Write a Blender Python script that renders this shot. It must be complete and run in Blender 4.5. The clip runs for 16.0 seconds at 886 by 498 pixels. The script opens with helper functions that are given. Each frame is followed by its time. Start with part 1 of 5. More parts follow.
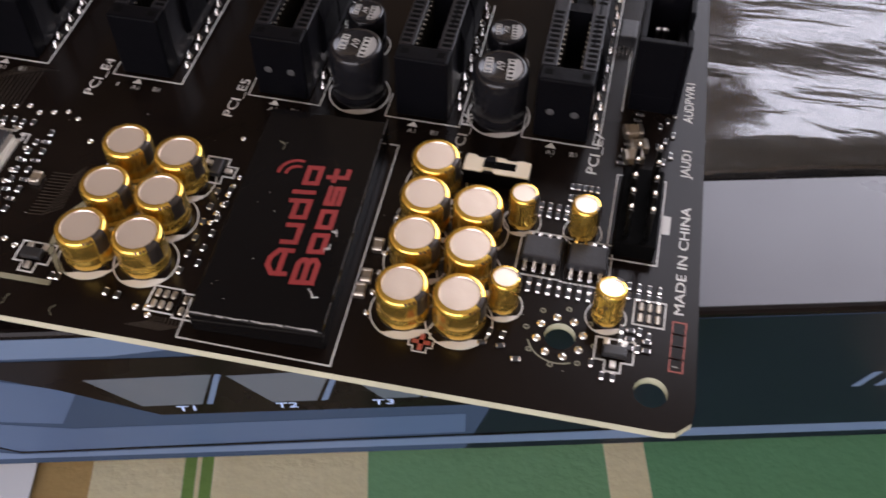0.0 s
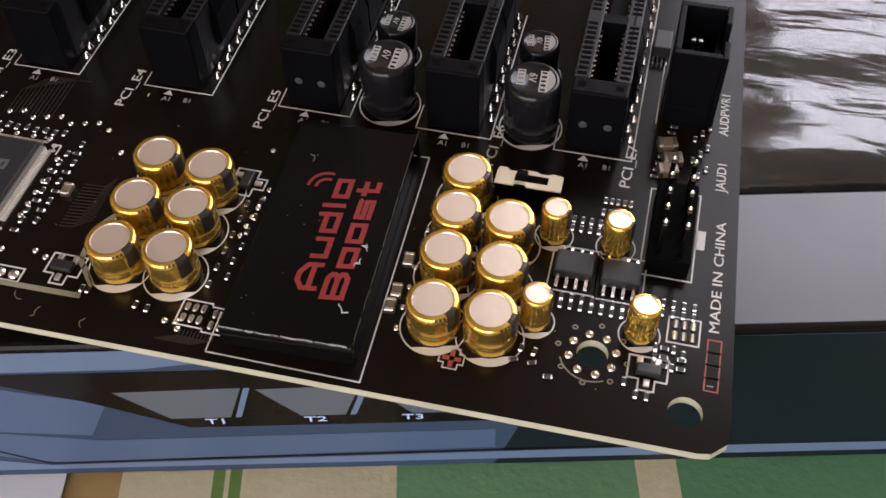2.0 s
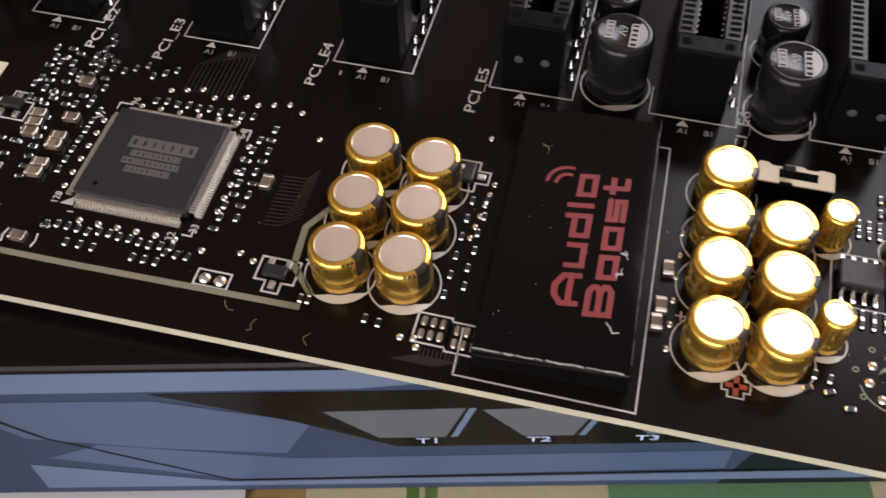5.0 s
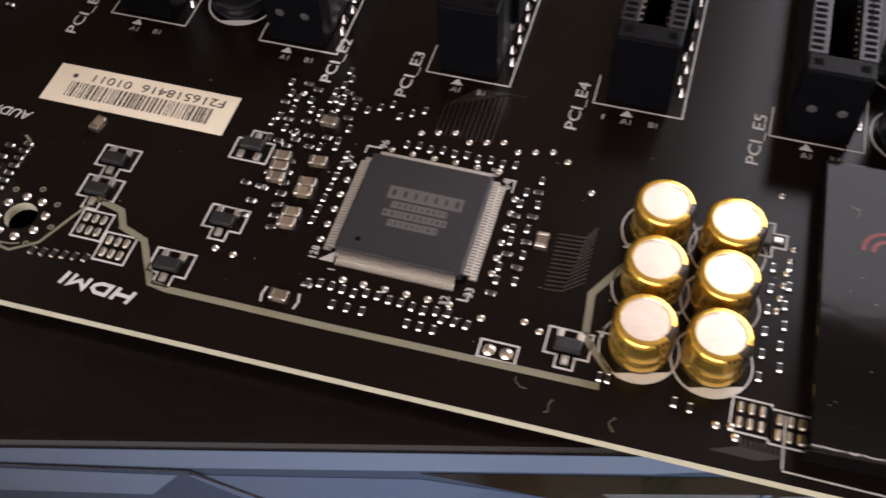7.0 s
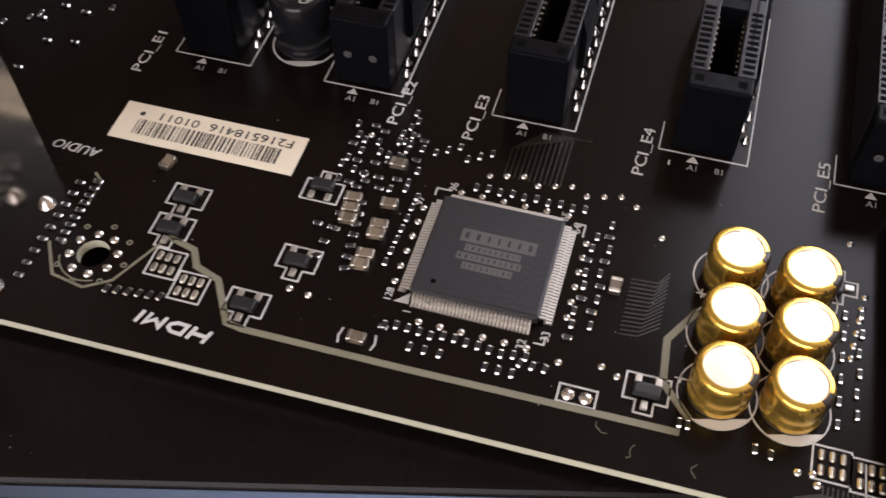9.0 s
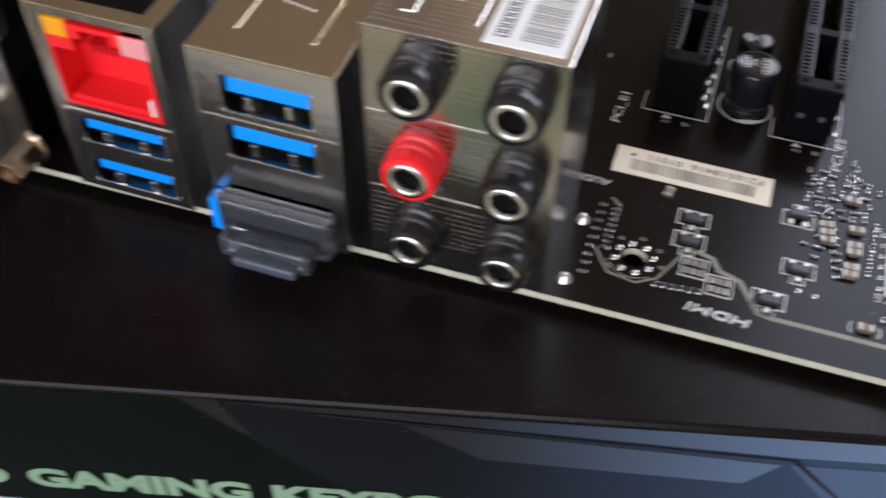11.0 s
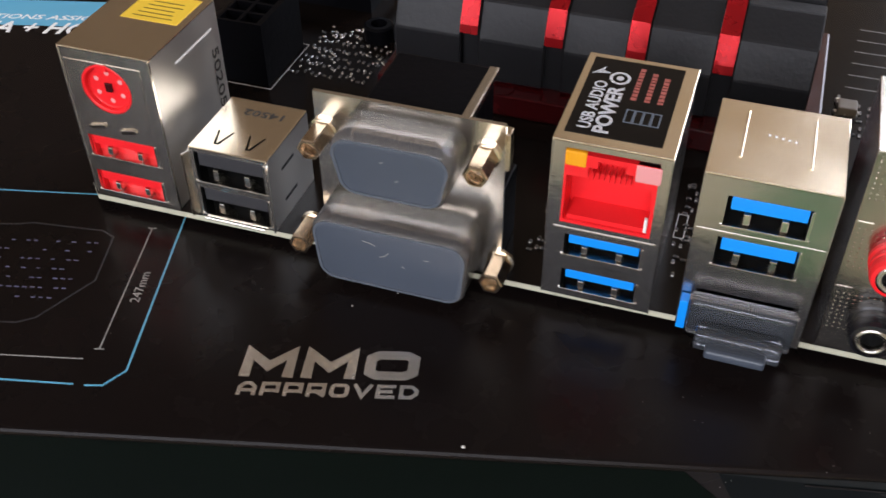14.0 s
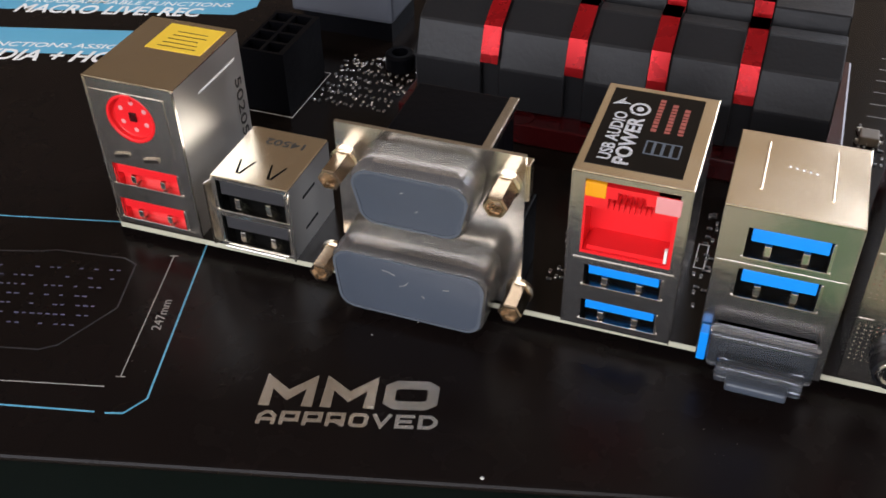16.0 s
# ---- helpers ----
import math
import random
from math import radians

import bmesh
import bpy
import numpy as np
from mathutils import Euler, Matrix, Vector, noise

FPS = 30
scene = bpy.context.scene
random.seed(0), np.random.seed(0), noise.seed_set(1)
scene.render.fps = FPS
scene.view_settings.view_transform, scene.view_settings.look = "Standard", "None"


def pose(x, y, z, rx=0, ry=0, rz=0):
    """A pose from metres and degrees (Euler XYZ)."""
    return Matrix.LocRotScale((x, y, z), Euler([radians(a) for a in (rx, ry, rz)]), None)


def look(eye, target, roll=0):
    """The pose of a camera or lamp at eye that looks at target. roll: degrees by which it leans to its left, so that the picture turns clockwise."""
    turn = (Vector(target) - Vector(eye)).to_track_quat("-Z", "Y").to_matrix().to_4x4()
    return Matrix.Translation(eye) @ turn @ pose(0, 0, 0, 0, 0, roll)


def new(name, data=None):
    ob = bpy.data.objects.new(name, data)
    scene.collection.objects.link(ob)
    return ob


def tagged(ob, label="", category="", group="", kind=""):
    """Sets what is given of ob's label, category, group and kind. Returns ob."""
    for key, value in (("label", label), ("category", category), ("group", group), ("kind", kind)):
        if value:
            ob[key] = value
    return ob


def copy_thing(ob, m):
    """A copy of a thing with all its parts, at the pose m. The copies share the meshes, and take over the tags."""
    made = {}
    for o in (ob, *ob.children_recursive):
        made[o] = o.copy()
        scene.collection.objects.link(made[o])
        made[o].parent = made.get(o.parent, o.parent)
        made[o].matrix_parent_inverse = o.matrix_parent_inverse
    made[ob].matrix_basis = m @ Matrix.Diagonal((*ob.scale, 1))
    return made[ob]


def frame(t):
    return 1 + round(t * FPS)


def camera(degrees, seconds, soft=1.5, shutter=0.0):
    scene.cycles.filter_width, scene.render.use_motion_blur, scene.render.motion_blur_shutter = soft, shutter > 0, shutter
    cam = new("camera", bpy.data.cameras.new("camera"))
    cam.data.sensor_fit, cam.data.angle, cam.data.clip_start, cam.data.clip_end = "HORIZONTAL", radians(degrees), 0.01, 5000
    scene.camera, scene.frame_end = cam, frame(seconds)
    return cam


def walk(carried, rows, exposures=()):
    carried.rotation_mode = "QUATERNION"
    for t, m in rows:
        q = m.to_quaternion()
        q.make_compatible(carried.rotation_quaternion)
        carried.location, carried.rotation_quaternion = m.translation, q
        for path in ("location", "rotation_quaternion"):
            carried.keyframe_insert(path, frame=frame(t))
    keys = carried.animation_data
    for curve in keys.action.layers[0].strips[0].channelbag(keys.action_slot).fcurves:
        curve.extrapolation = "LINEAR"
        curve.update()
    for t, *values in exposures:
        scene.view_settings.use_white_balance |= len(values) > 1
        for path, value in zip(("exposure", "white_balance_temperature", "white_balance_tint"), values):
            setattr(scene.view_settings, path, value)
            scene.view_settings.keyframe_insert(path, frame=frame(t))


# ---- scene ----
CM = 0.01  # all plans below are in centimetres
cam = camera(46.9, 16.0, soft=1.55, shutter=0.5)
PATH = [
    (0, (28.881, -5.487, 9.735), (28.61, -4.268, 8.173), -0.1),
    (0.5, (28.75, -5.492, 9.824), (28.407, -4.274, 8.275), -2.2),
    (1, (28.783, -5.311, 9.703), (28.447, -4.091, 8.153), -2.0),
    (1.5, (28.755, -5.298, 9.746), (28.425, -4.087, 8.189), -1.9),
    (2, (28.79, -5.302, 9.727), (28.467, -4.092, 8.168), -1.7),
    (2.5, (28.796, -5.244, 9.658), (28.488, -4.042, 8.089), -1.7),
    (3, (28.744, -5.254, 9.613), (28.449, -4.065, 8.031), -1.6),
    (3.5, (28.423, -5.221, 9.542), (28.152, -4.034, 7.955), -0.9),
    (4, (27.28, -5.095, 9.343), (26.976, -3.924, 7.751), -1.6),
    (4.2, (26.881, -4.997, 9.257), (26.577, -3.839, 7.655), -1.6),
    (6.3, (24.427, -4.164, 8.835), (24.061, -3.055, 7.212), -3.2),
    (6.5, (24.09, -4.117, 8.932), (23.722, -3.015, 7.304), -3.4),
    (7, (22.849, -4.092, 8.793), (22.476, -3.003, 7.157), -3.2),
    (7.5, (22.46, -3.811, 8.562), (22.073, -2.725, 6.927), -3.4),
    (8, (22.452, -3.667, 8.673), (22.067, -2.592, 7.031), -3.5),
    (8.2, (22.423, -3.655, 8.679), (22.044, -2.573, 7.04), -3.3),
    (10.5, (18.649, -7.574, 10.309), (18.282, -6.316, 8.797), 1.7),
    (11, (16.642, -8.836, 10.754), (16.229, -7.572, 9.26), 0.9),
    (11.5, (14.694, -10.143, 10.961), (14.249, -8.844, 9.506), 0.7),
    (12, (13.958, -11.025, 11.534), (13.543, -9.672, 10.121), 1.7),
    (12.5, (13.851, -11.236, 11.825), (13.482, -9.85, 10.431), 2.7),
    (13, (12.584, -11.827, 12.056), (12.164, -10.44, 10.677), 0.6),
    (13.5, (11.472, -12.416, 12.054), (11.006, -11.008, 10.713), -0.5),
    (14, (10.79, -12.933, 12.153), (10.297, -11.508, 10.84), -0.5),
    (14.5, (10.465, -13.004, 12.171), (9.977, -11.566, 10.87), -0.2),
    (15, (10.37, -12.923, 12.07), (9.868, -11.475, 10.785), -0.3),
    (15.5, (10.352, -12.832, 12.033), (9.838, -11.384, 10.752), -0.4),
    (16, (10.777, -12.876, 12.273), (10.238, -11.437, 10.993), -1.2),
]
EXPOSURES = [(0.0, 0.0, 6550, 15), (2.0, 0.0, 6800, 15), (8.0, 0.0, 6900, 16), (10.3, 0.0, 6150, 10), (12.0, 0.0, 5950, 9), (14.0, 0.0, 6200, 8), (16.0, 0.0, 6250, 7)]  # stops, kelvin, tint
walk(cam, [(t, look(Vector(eye) * CM, Vector(aim) * CM, roll)) for t, eye, aim, roll in PATH], EXPOSURES)

# ---- light: a tall window behind the board, grey daylight; the rest of the room is dim ----
world = bpy.data.worlds.new("sky")
scene.world = world
world.use_nodes = True
wn = world.node_tree.nodes
sky = wn.new("ShaderNodeTexSky")
sky.sky_type, sky.sun_disc = "NISHITA", False
sky.sun_elevation, sky.sun_rotation = radians(35), radians(150)
world.node_tree.links.new(sky.outputs[0], wn["Background"].inputs[0])
wn["Background"].inputs[1].default_value = 0.08


WX0, WX1, WZ0, WZ1, WY = 0.27, 1.62, 0.28, 1.58, 1.05  # north window opening, metres
SX0, SX1, SZ0, SZ1, SY = -1.40, 0.95, 0.10, 1.55, -1.70  # wide south window, behind the camera


def window_lamp(name, x0, x1, z0, z1, y, toward, power, colour):
    data = bpy.data.lights.new(name, "AREA")
    data.shape, data.size, data.size_y = "RECTANGLE", x1 - x0, z1 - z0
    data.energy, data.color = power, colour
    lamp = new(name, data)
    c = Vector(((x0 + x1) / 2, y, (z0 + z1) / 2))
    lamp.matrix_world = look(c, c + Vector((0, toward, 0)))


window_lamp("window_light", WX0, WX1, WZ0, WZ1, WY + 0.05, -1, 40.0, (0.88, 0.89, 1.0))
window_lamp("window_light", SX0, SX1, SZ0, SZ1, SY - 0.05, 1, 60.0, (0.985, 0.94, 0.99))


# ---- materials ----
def material(name, colour, rough=0.5, metal=0.0, vary=0.15, grain=40.0, bump=0.0, bump_scale=300.0, spec=0.5, coat=0.0, trans=0.0, rough_vary=0.1, per_object=0.0):
    m = bpy.data.materials.new(name)
    m.use_nodes = True
    nt = m.node_tree
    n, l = nt.nodes, nt.links
    b = n["Principled BSDF"]
    b.inputs["Metallic"].default_value = metal
    b.inputs["Specular IOR Level"].default_value = spec
    b.inputs["Coat Weight"].default_value = coat
    b.inputs["Coat Roughness"].default_value = 0.08
    b.inputs["Transmission Weight"].default_value = trans
    co = n.new("ShaderNodeTexCoord")
    big = n.new("ShaderNodeTexNoise")
    big.inputs["Scale"].default_value, big.inputs["Detail"].default_value = grain, 6
    l.new(co.outputs["Object"], big.inputs["Vector"])
    mix = n.new("ShaderNodeMix")
    mix.data_type = "RGBA"
    mix.inputs["A"].default_value = (*[c * (1 - vary) for c in colour], 1)
    mix.inputs["B"].default_value = (*[min(1, c * (1 + vary)) for c in colour], 1)
    l.new(big.outputs["Fac"], mix.inputs["Factor"])
    out = mix.outputs["Result"]
    if per_object:
        info = n.new("ShaderNodeObjectInfo")
        hsv = n.new("ShaderNodeHueSaturation")
        rng = n.new("ShaderNodeMapRange")
        rng.inputs["To Min"].default_value, rng.inputs["To Max"].default_value = 1 - per_object, 1 + per_object
        l.new(info.outputs["Random"], rng.inputs["Value"])
        l.new(rng.outputs["Result"], hsv.inputs["Value"])
        l.new(out, hsv.inputs["Color"])
        out = hsv.outputs["Color"]
    l.new(out, b.inputs["Base Color"])
    rr = n.new("ShaderNodeMapRange")
    rr.inputs["To Min"].default_value, rr.inputs["To Max"].default_value = max(0.02, rough * (1 - rough_vary * 2)), min(1, rough * (1 + rough_vary * 2))
    fine = n.new("ShaderNodeTexNoise")
    fine.inputs["Scale"].default_value, fine.inputs["Detail"].default_value = bump_scale, 4
    l.new(co.outputs["Object"], fine.inputs["Vector"])
    l.new(fine.outputs["Fac"], rr.inputs["Value"])
    l.new(rr.outputs["Result"], b.inputs["Roughness"])
    if bump:
        bp = n.new("ShaderNodeBump")
        bp.inputs["Strength"].default_value, bp.inputs["Distance"].default_value = bump, 0.0005
        l.new(fine.outputs["Fac"], bp.inputs["Height"])
        l.new(bp.outputs["Normal"], b.inputs["Normal"])
    return m


def pcb_material():
    """Black solder mask over fine copper runs, a little dusty."""
    m = material("solder_mask", (0.0070, 0.0047, 0.0037), 0.20, vary=0.25, grain=60, bump=0.05, bump_scale=900, spec=0.12)
    nt = m.node_tree
    n, l = nt.nodes, nt.links
    co = n.new("ShaderNodeTexCoord")
    mp = n.new("ShaderNodeMapping")
    mp.inputs["Rotation"].default_value = (0, 0, radians(45))
    l.new(co.outputs["Object"], mp.inputs["Vector"])
    w = n.new("ShaderNodeTexWave")
    w.inputs["Scale"].default_value, w.inputs["Distortion"].default_value = 260.0, 0.0
    l.new(mp.outputs["Vector"], w.inputs["Vector"])
    where = n.new("ShaderNodeTexNoise")
    where.inputs["Scale"].default_value, where.inputs["Detail"].default_value = 45.0, 0.0
    l.new(co.outputs["Object"], where.inputs["Vector"])
    edge = n.new("ShaderNodeMapRange")
    edge.inputs["From Min"].default_value, edge.inputs["From Max"].default_value = 0.56, 0.58
    l.new(where.outputs["Fac"], edge.inputs["Value"])
    mul = n.new("ShaderNodeMath")
    mul.operation = "MULTIPLY"
    l.new(w.outputs["Fac"], mul.inputs[0])
    l.new(edge.outputs["Result"], mul.inputs[1])
    bp = n.new("ShaderNodeBump")
    bp.inputs["Strength"].default_value, bp.inputs["Distance"].default_value = 0.02, 0.00008
    l.new(mul.outputs["Value"], bp.inputs["Height"])
    l.new(bp.outputs["Normal"], n["Principled BSDF"].inputs["Normal"])
    return m


M_PCB = pcb_material()
M_PCB_EDGE = material("laminate_edge", (0.46, 0.45, 0.34), 0.6, vary=0.25, grain=200, bump=0.3)
M_SILK = material("white_ink", (0.56, 0.55, 0.52), 0.6, vary=0.12, grain=300)
M_TRACE_FINE = material("buried_copper_run", (0.022, 0.017, 0.013), 0.3, vary=0.2, grain=120)
M_GREY_SHEEN = material("grey_sheen_tint", (0.046, 0.045, 0.057), 0.3, vary=0.12, grain=12, bump=0.02, bump_scale=120)
M_SILK_DIM = material("grey_ink", (0.30, 0.29, 0.27), 0.6, vary=0.2, grain=300)
M_TRACE = material("bare_mask_stripe", (0.20, 0.19, 0.13), 0.45, vary=0.2, grain=120)
M_RED_INK = material("red_ink", (0.20, 0.011, 0.010), 0.5, vary=0.3, grain=250)
M_RED_INK_DIM = material("faded_red_ink", (0.30, 0.06, 0.04), 0.5, vary=0.3, grain=250)
M_GOLD = material("gold_sleeve", (0.86, 0.56, 0.115), 0.23, metal=0.92, vary=0.1, grain=90, bump=0.05, bump_scale=500, per_object=0.06)
M_CAP_TOP = material("aluminium_top", (0.82, 0.70, 0.58), 0.35, metal=0.75, vary=0.06, grain=150, bump=0.08, bump_scale=900)
M_BROWN_STRIPE = material("dark_sleeve_print", (0.06, 0.035, 0.015), 0.3, metal=0.3)
M_SEGMENT = material("silver_lacquer", (0.26, 0.25, 0.24), 0.45, metal=0.3, grain=200)
M_SEGMENT_DIM = material("bare_nylon_and_edge_glint", (0.045, 0.044, 0.045), 0.5)
# gilt with the shade of the slot's depth put into its colour
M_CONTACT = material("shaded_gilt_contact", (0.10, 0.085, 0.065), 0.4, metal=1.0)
M_PIN = material("tinned_pin_dark_reflection", (0.05, 0.048, 0.046), 0.3, metal=1.0)
M_STRIPE = material("black_sleeve_stripe", (0.045, 0.038, 0.034), 0.3, metal=0.5)
M_BLACK_SLEEVE = material("black_sleeve", (0.008, 0.008, 0.0095), 0.2, vary=0.3, spec=0.3)
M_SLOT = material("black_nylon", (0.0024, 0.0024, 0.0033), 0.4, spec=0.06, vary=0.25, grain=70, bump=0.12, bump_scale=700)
# same nylon as above, paler to paint the window's sheen on slot walls
M_SLOT_SHEEN = material("black_nylon_with_sheen", (0.009, 0.009, 0.011), 0.3, spec=0.22, vary=0.2, grain=70, bump=0.08, bump_scale=700)
# near-black for black plastic, and for the shade of openings drawn as solids
M_SLOT_DEEP = material("hollow_shade_and_black_nylon", (0.002, 0.002, 0.002), 0.7, spec=0.03)
M_COVER = material("glossy_black_plastic", (0.0045, 0.004, 0.004), 0.07, vary=0.3, grain=50, bump=0.02, bump_scale=400, spec=0.12)
M_CHIP = material("moulded_epoxy", (0.013, 0.013, 0.0155), 0.5, vary=0.15, grain=100, bump=0.10, bump_scale=1500)
M_CHIP_INK = material("chip_marking", (0.085, 0.08, 0.075), 0.6)
M_SOLDER = material("tinned_solder", (0.68, 0.66, 0.63), 0.26, metal=1.0, vary=0.15, grain=300, bump=0.1, bump_scale=900, per_object=0.12)
M_DULL_CAP = material("dull_tinned_end", (0.42, 0.38, 0.32), 0.4, metal=1.0, vary=0.2, grain=300, per_object=0.2)
M_SMD_TAN = material("ceramic_tan", (0.15, 0.115, 0.075), 0.5, vary=0.2, per_object=0.3)
M_SMD_BLACK = material("resistor_black", (0.014, 0.014, 0.015), 0.4)
M_STEEL = material("nickel_plate", (0.80, 0.76, 0.69), 0.2, metal=1.0, vary=0.06, grain=35, bump=0.012, bump_scale=120, rough_vary=0.2)
M_STEEL_WARM = material("tinned_brass_plate", (0.86, 0.75, 0.57), 0.22, metal=1.0, vary=0.06, grain=30, bump=0.012, bump_scale=120, rough_vary=0.2)
M_DIMPLED = material("dimpled_steel", (0.46, 0.43, 0.39), 0.2, metal=1.0, vary=0.15, grain=60, bump=0.05, bump_scale=350)
M_GREY_SINK = material("grey_anodised", (0.07, 0.075, 0.09), 0.4, spec=0.4, vary=0.15, grain=50, bump=0.1, bump_scale=700)
M_TONGUE = material("grey_port_tongue", (0.035, 0.035, 0.038), 0.35)
M_STEEL_DULL = material("brushed_steel", (0.62, 0.60, 0.58), 0.2, metal=1.0, vary=0.15, grain=50, bump=0.05, bump_scale=600)
M_BRASS = material("brass_standoff", (0.55, 0.44, 0.32), 0.22, metal=1.0, vary=0.12, grain=80)
M_RED = material("red_plastic", (0.78, 0.014, 0.02), 0.35, vary=0.1, grain=60)
M_BLUE = material("blue_plastic", (0.012, 0.27, 0.90), 0.35, vary=0.08, grain=60)
M_AMBER = material("amber_lens", (0.75, 0.33, 0.01), 0.25, vary=0.2)
M_PINKISH = material("clear_pink_lens", (0.72, 0.30, 0.30), 0.2, vary=0.15)
M_JACK = material("black_jack_plastic", (0.009, 0.009, 0.011), 0.26, vary=0.2, grain=60)
M_HOLE = material("dark_bore", (0.003, 0.003, 0.003), 0.7)
M_SMOKE = material("smoky_soft_plastic", (0.52, 0.50, 0.49), 0.16, vary=0.05, grain=12, bump=0.0, bump_scale=40, trans=0.85)
M_SMOKE.node_tree.nodes["Principled BSDF"].inputs["IOR"].default_value = 1.35
M_SMOKE_FACE = material("scuffed_smoky_plastic", (0.058, 0.070, 0.092), 0.32, vary=0.2, grain=50, bump=0.06, bump_scale=300)
M_SMOKE_RIM = material("pale_soft_plastic_rim", (0.085, 0.098, 0.12), 0.25, vary=0.15, grain=60)
M_HOLO = material("rainbow_foil_ink", (0.80, 0.90, 1.0), 0.28, metal=0.55, vary=0.05, grain=80)
M_HOLO.node_tree.nodes["Principled BSDF"].inputs["Thin Film Thickness"].default_value = 420.0
M_HOLO.node_tree.nodes["Principled BSDF"].inputs["Thin Film IOR"].default_value = 2.0
M_SMOKE_DARK = material("dark_smoky_plastic", (0.30, 0.33, 0.38), 0.12, vary=0.05, grain=12, trans=0.9)
M_LEAD = material("satin_tinned_lead", (0.66, 0.63, 0.57), 0.4, metal=0.9, vary=0.1, grain=300)
M_SIDE = material("satin_nickel", (0.66, 0.63, 0.58), 0.48, metal=1.0, vary=0.1, grain=30, bump=0.03, bump_scale=150)
M_KEYMARK = material("violet_grey_print", (0.11, 0.11, 0.19), 0.4, vary=0.3, grain=60)
M_OUTLINE = material("dark_grey_print", (0.028, 0.028, 0.032), 0.35, vary=0.2)
M_LABEL = material("cream_paper", (0.78, 0.70, 0.54), 0.6, vary=0.06, grain=60)
M_LABEL_WHITE = material("white_paper", (0.80, 0.79, 0.76), 0.55, vary=0.05, grain=60)
M_YELLOW = material("yellow_sticker", (0.78, 0.52, 0.04), 0.5, vary=0.1, grain=60)
M_INK = material("black_ink", (0.03, 0.025, 0.02), 0.6)
M_HEATSINK = material("anodised_black", (0.010, 0.010, 0.0112), 0.42, spec=0.25, metal=0.0, vary=0.2, grain=50, bump=0.15, bump_scale=900)
M_RED_METAL = material("red_anodised", (0.58, 0.012, 0.018), 0.28, metal=0.55, vary=0.12, grain=60)
M_RED_MASK = material("dark_red_lacquer", (0.040, 0.002, 0.003), 0.25, vary=0.2)
M_BOX = material("laminated_black_card", (0.0064, 0.0045, 0.0042), 0.26, spec=0.12, vary=0.3, grain=25, bump=0.03, bump_scale=120, rough_vary=0.2)
M_BOX_GREEN = material("dark_green_print", (0.0013, 0.0031, 0.0020), 0.4, spec=0.03, vary=0.3, grain=25, bump=0.03, bump_scale=120)
def printed_fade(m, u0, u1):
    """The printed picture fades from black to full colour along the box."""
    nt = m.node_tree
    n, l = nt.nodes, nt.links
    b = n["Principled BSDF"]
    old = b.inputs["Base Color"].links[0].from_socket
    co = n.new("ShaderNodeTexCoord")
    mp = n.new("ShaderNodeMapping")
    mp.vector_type = "TEXTURE"
    mp.inputs["Rotation"].default_value = (0, 0, radians(14.6))
    l.new(co.outputs["Object"], mp.inputs["Vector"])
    sep = n.new("ShaderNodeSeparateXYZ")
    l.new(mp.outputs["Vector"], sep.inputs["Vector"])
    ramp = n.new("ShaderNodeMapRange")
    ramp.interpolation_type = "SMOOTHSTEP"
    ramp.inputs["From Min"].default_value, ramp.inputs["From Max"].default_value = u0 * CM, u1 * CM
    l.new(sep.outputs["X"], ramp.inputs["Value"])
    mix = n.new("ShaderNodeMix")
    mix.data_type = "RGBA"
    mix.inputs["A"].default_value = (0.0030, 0.0040, 0.0045, 1)
    l.new(ramp.outputs["Result"], mix.inputs["Factor"])
    l.new(old, mix.inputs["B"])
    l.new(mix.outputs["Result"], b.inputs["Base Color"])
    return m


M_NAVY = material("navy_print", (0.0065, 0.010, 0.017), 0.32, spec=0.25, vary=0.2, grain=20, bump=0.03, bump_scale=120)
M_SLATE = printed_fade(material("slate_blue_print", (0.066, 0.105, 0.19), 0.4, spec=0.22, vary=0.12, grain=20, bump=0.03, bump_scale=120), 13.0, 21.0)
M_SLATE_LIGHT = printed_fade(material("pale_slate_print", (0.115, 0.168, 0.27), 0.4, spec=0.22, vary=0.1, grain=20, bump=0.03, bump_scale=120), 13.0, 21.0)
M_SLATE_DARK = printed_fade(material("dark_slate_print", (0.038, 0.06, 0.105), 0.4, spec=0.05, vary=0.15, grain=20, bump=0.03, bump_scale=120), 13.0, 21.0)
M_KEY_GREY = material("grey_key_print", (0.09, 0.11, 0.14), 0.32, vary=0.2, grain=40)
M_KEY_LIT = material("bright_blue_white_print", (0.45, 0.60, 0.95), 0.4, vary=0.1)
M_CYAN = material("cyan_print", (0.12, 0.38, 0.55), 0.35, vary=0.08, grain=30)
M_FOIL_TEXT = material("silver_foil_print", (0.80, 0.74, 0.66), 0.25, metal=0.9, vary=0.1)
M_GREEN_TEXT = material("pale_green_print", (0.19, 0.30, 0.18), 0.4, vary=0.15)
M_PAPER_BLUE = material("pale_grey_paper", (0.55, 0.58, 0.62), 0.6, vary=0.05)
M_WALL = material("cream_wall_paint", (0.57, 0.465, 0.34), 0.8, vary=0.06, grain=3, bump=0.1, bump_scale=60)
# made-up tones for the unseen north wall, set to dim reflections
M_WALL_DIM = material("reflection_dimming_wall", (0.38, 0.30, 0.21), 0.8, vary=0.06, grain=3, bump=0.1, bump_scale=60)
M_WALL_DARK = material("reflection_darkening_wall", (0.15, 0.115, 0.08), 0.8, vary=0.06, grain=3, bump=0.1, bump_scale=60)
M_CEIL = material("ceiling_paint", (0.33, 0.295, 0.25), 0.9, vary=0.04, grain=3)
M_FLOOR = material("dark_floor_board", (0.14, 0.08, 0.05), 0.5, vary=0.2, grain=6)
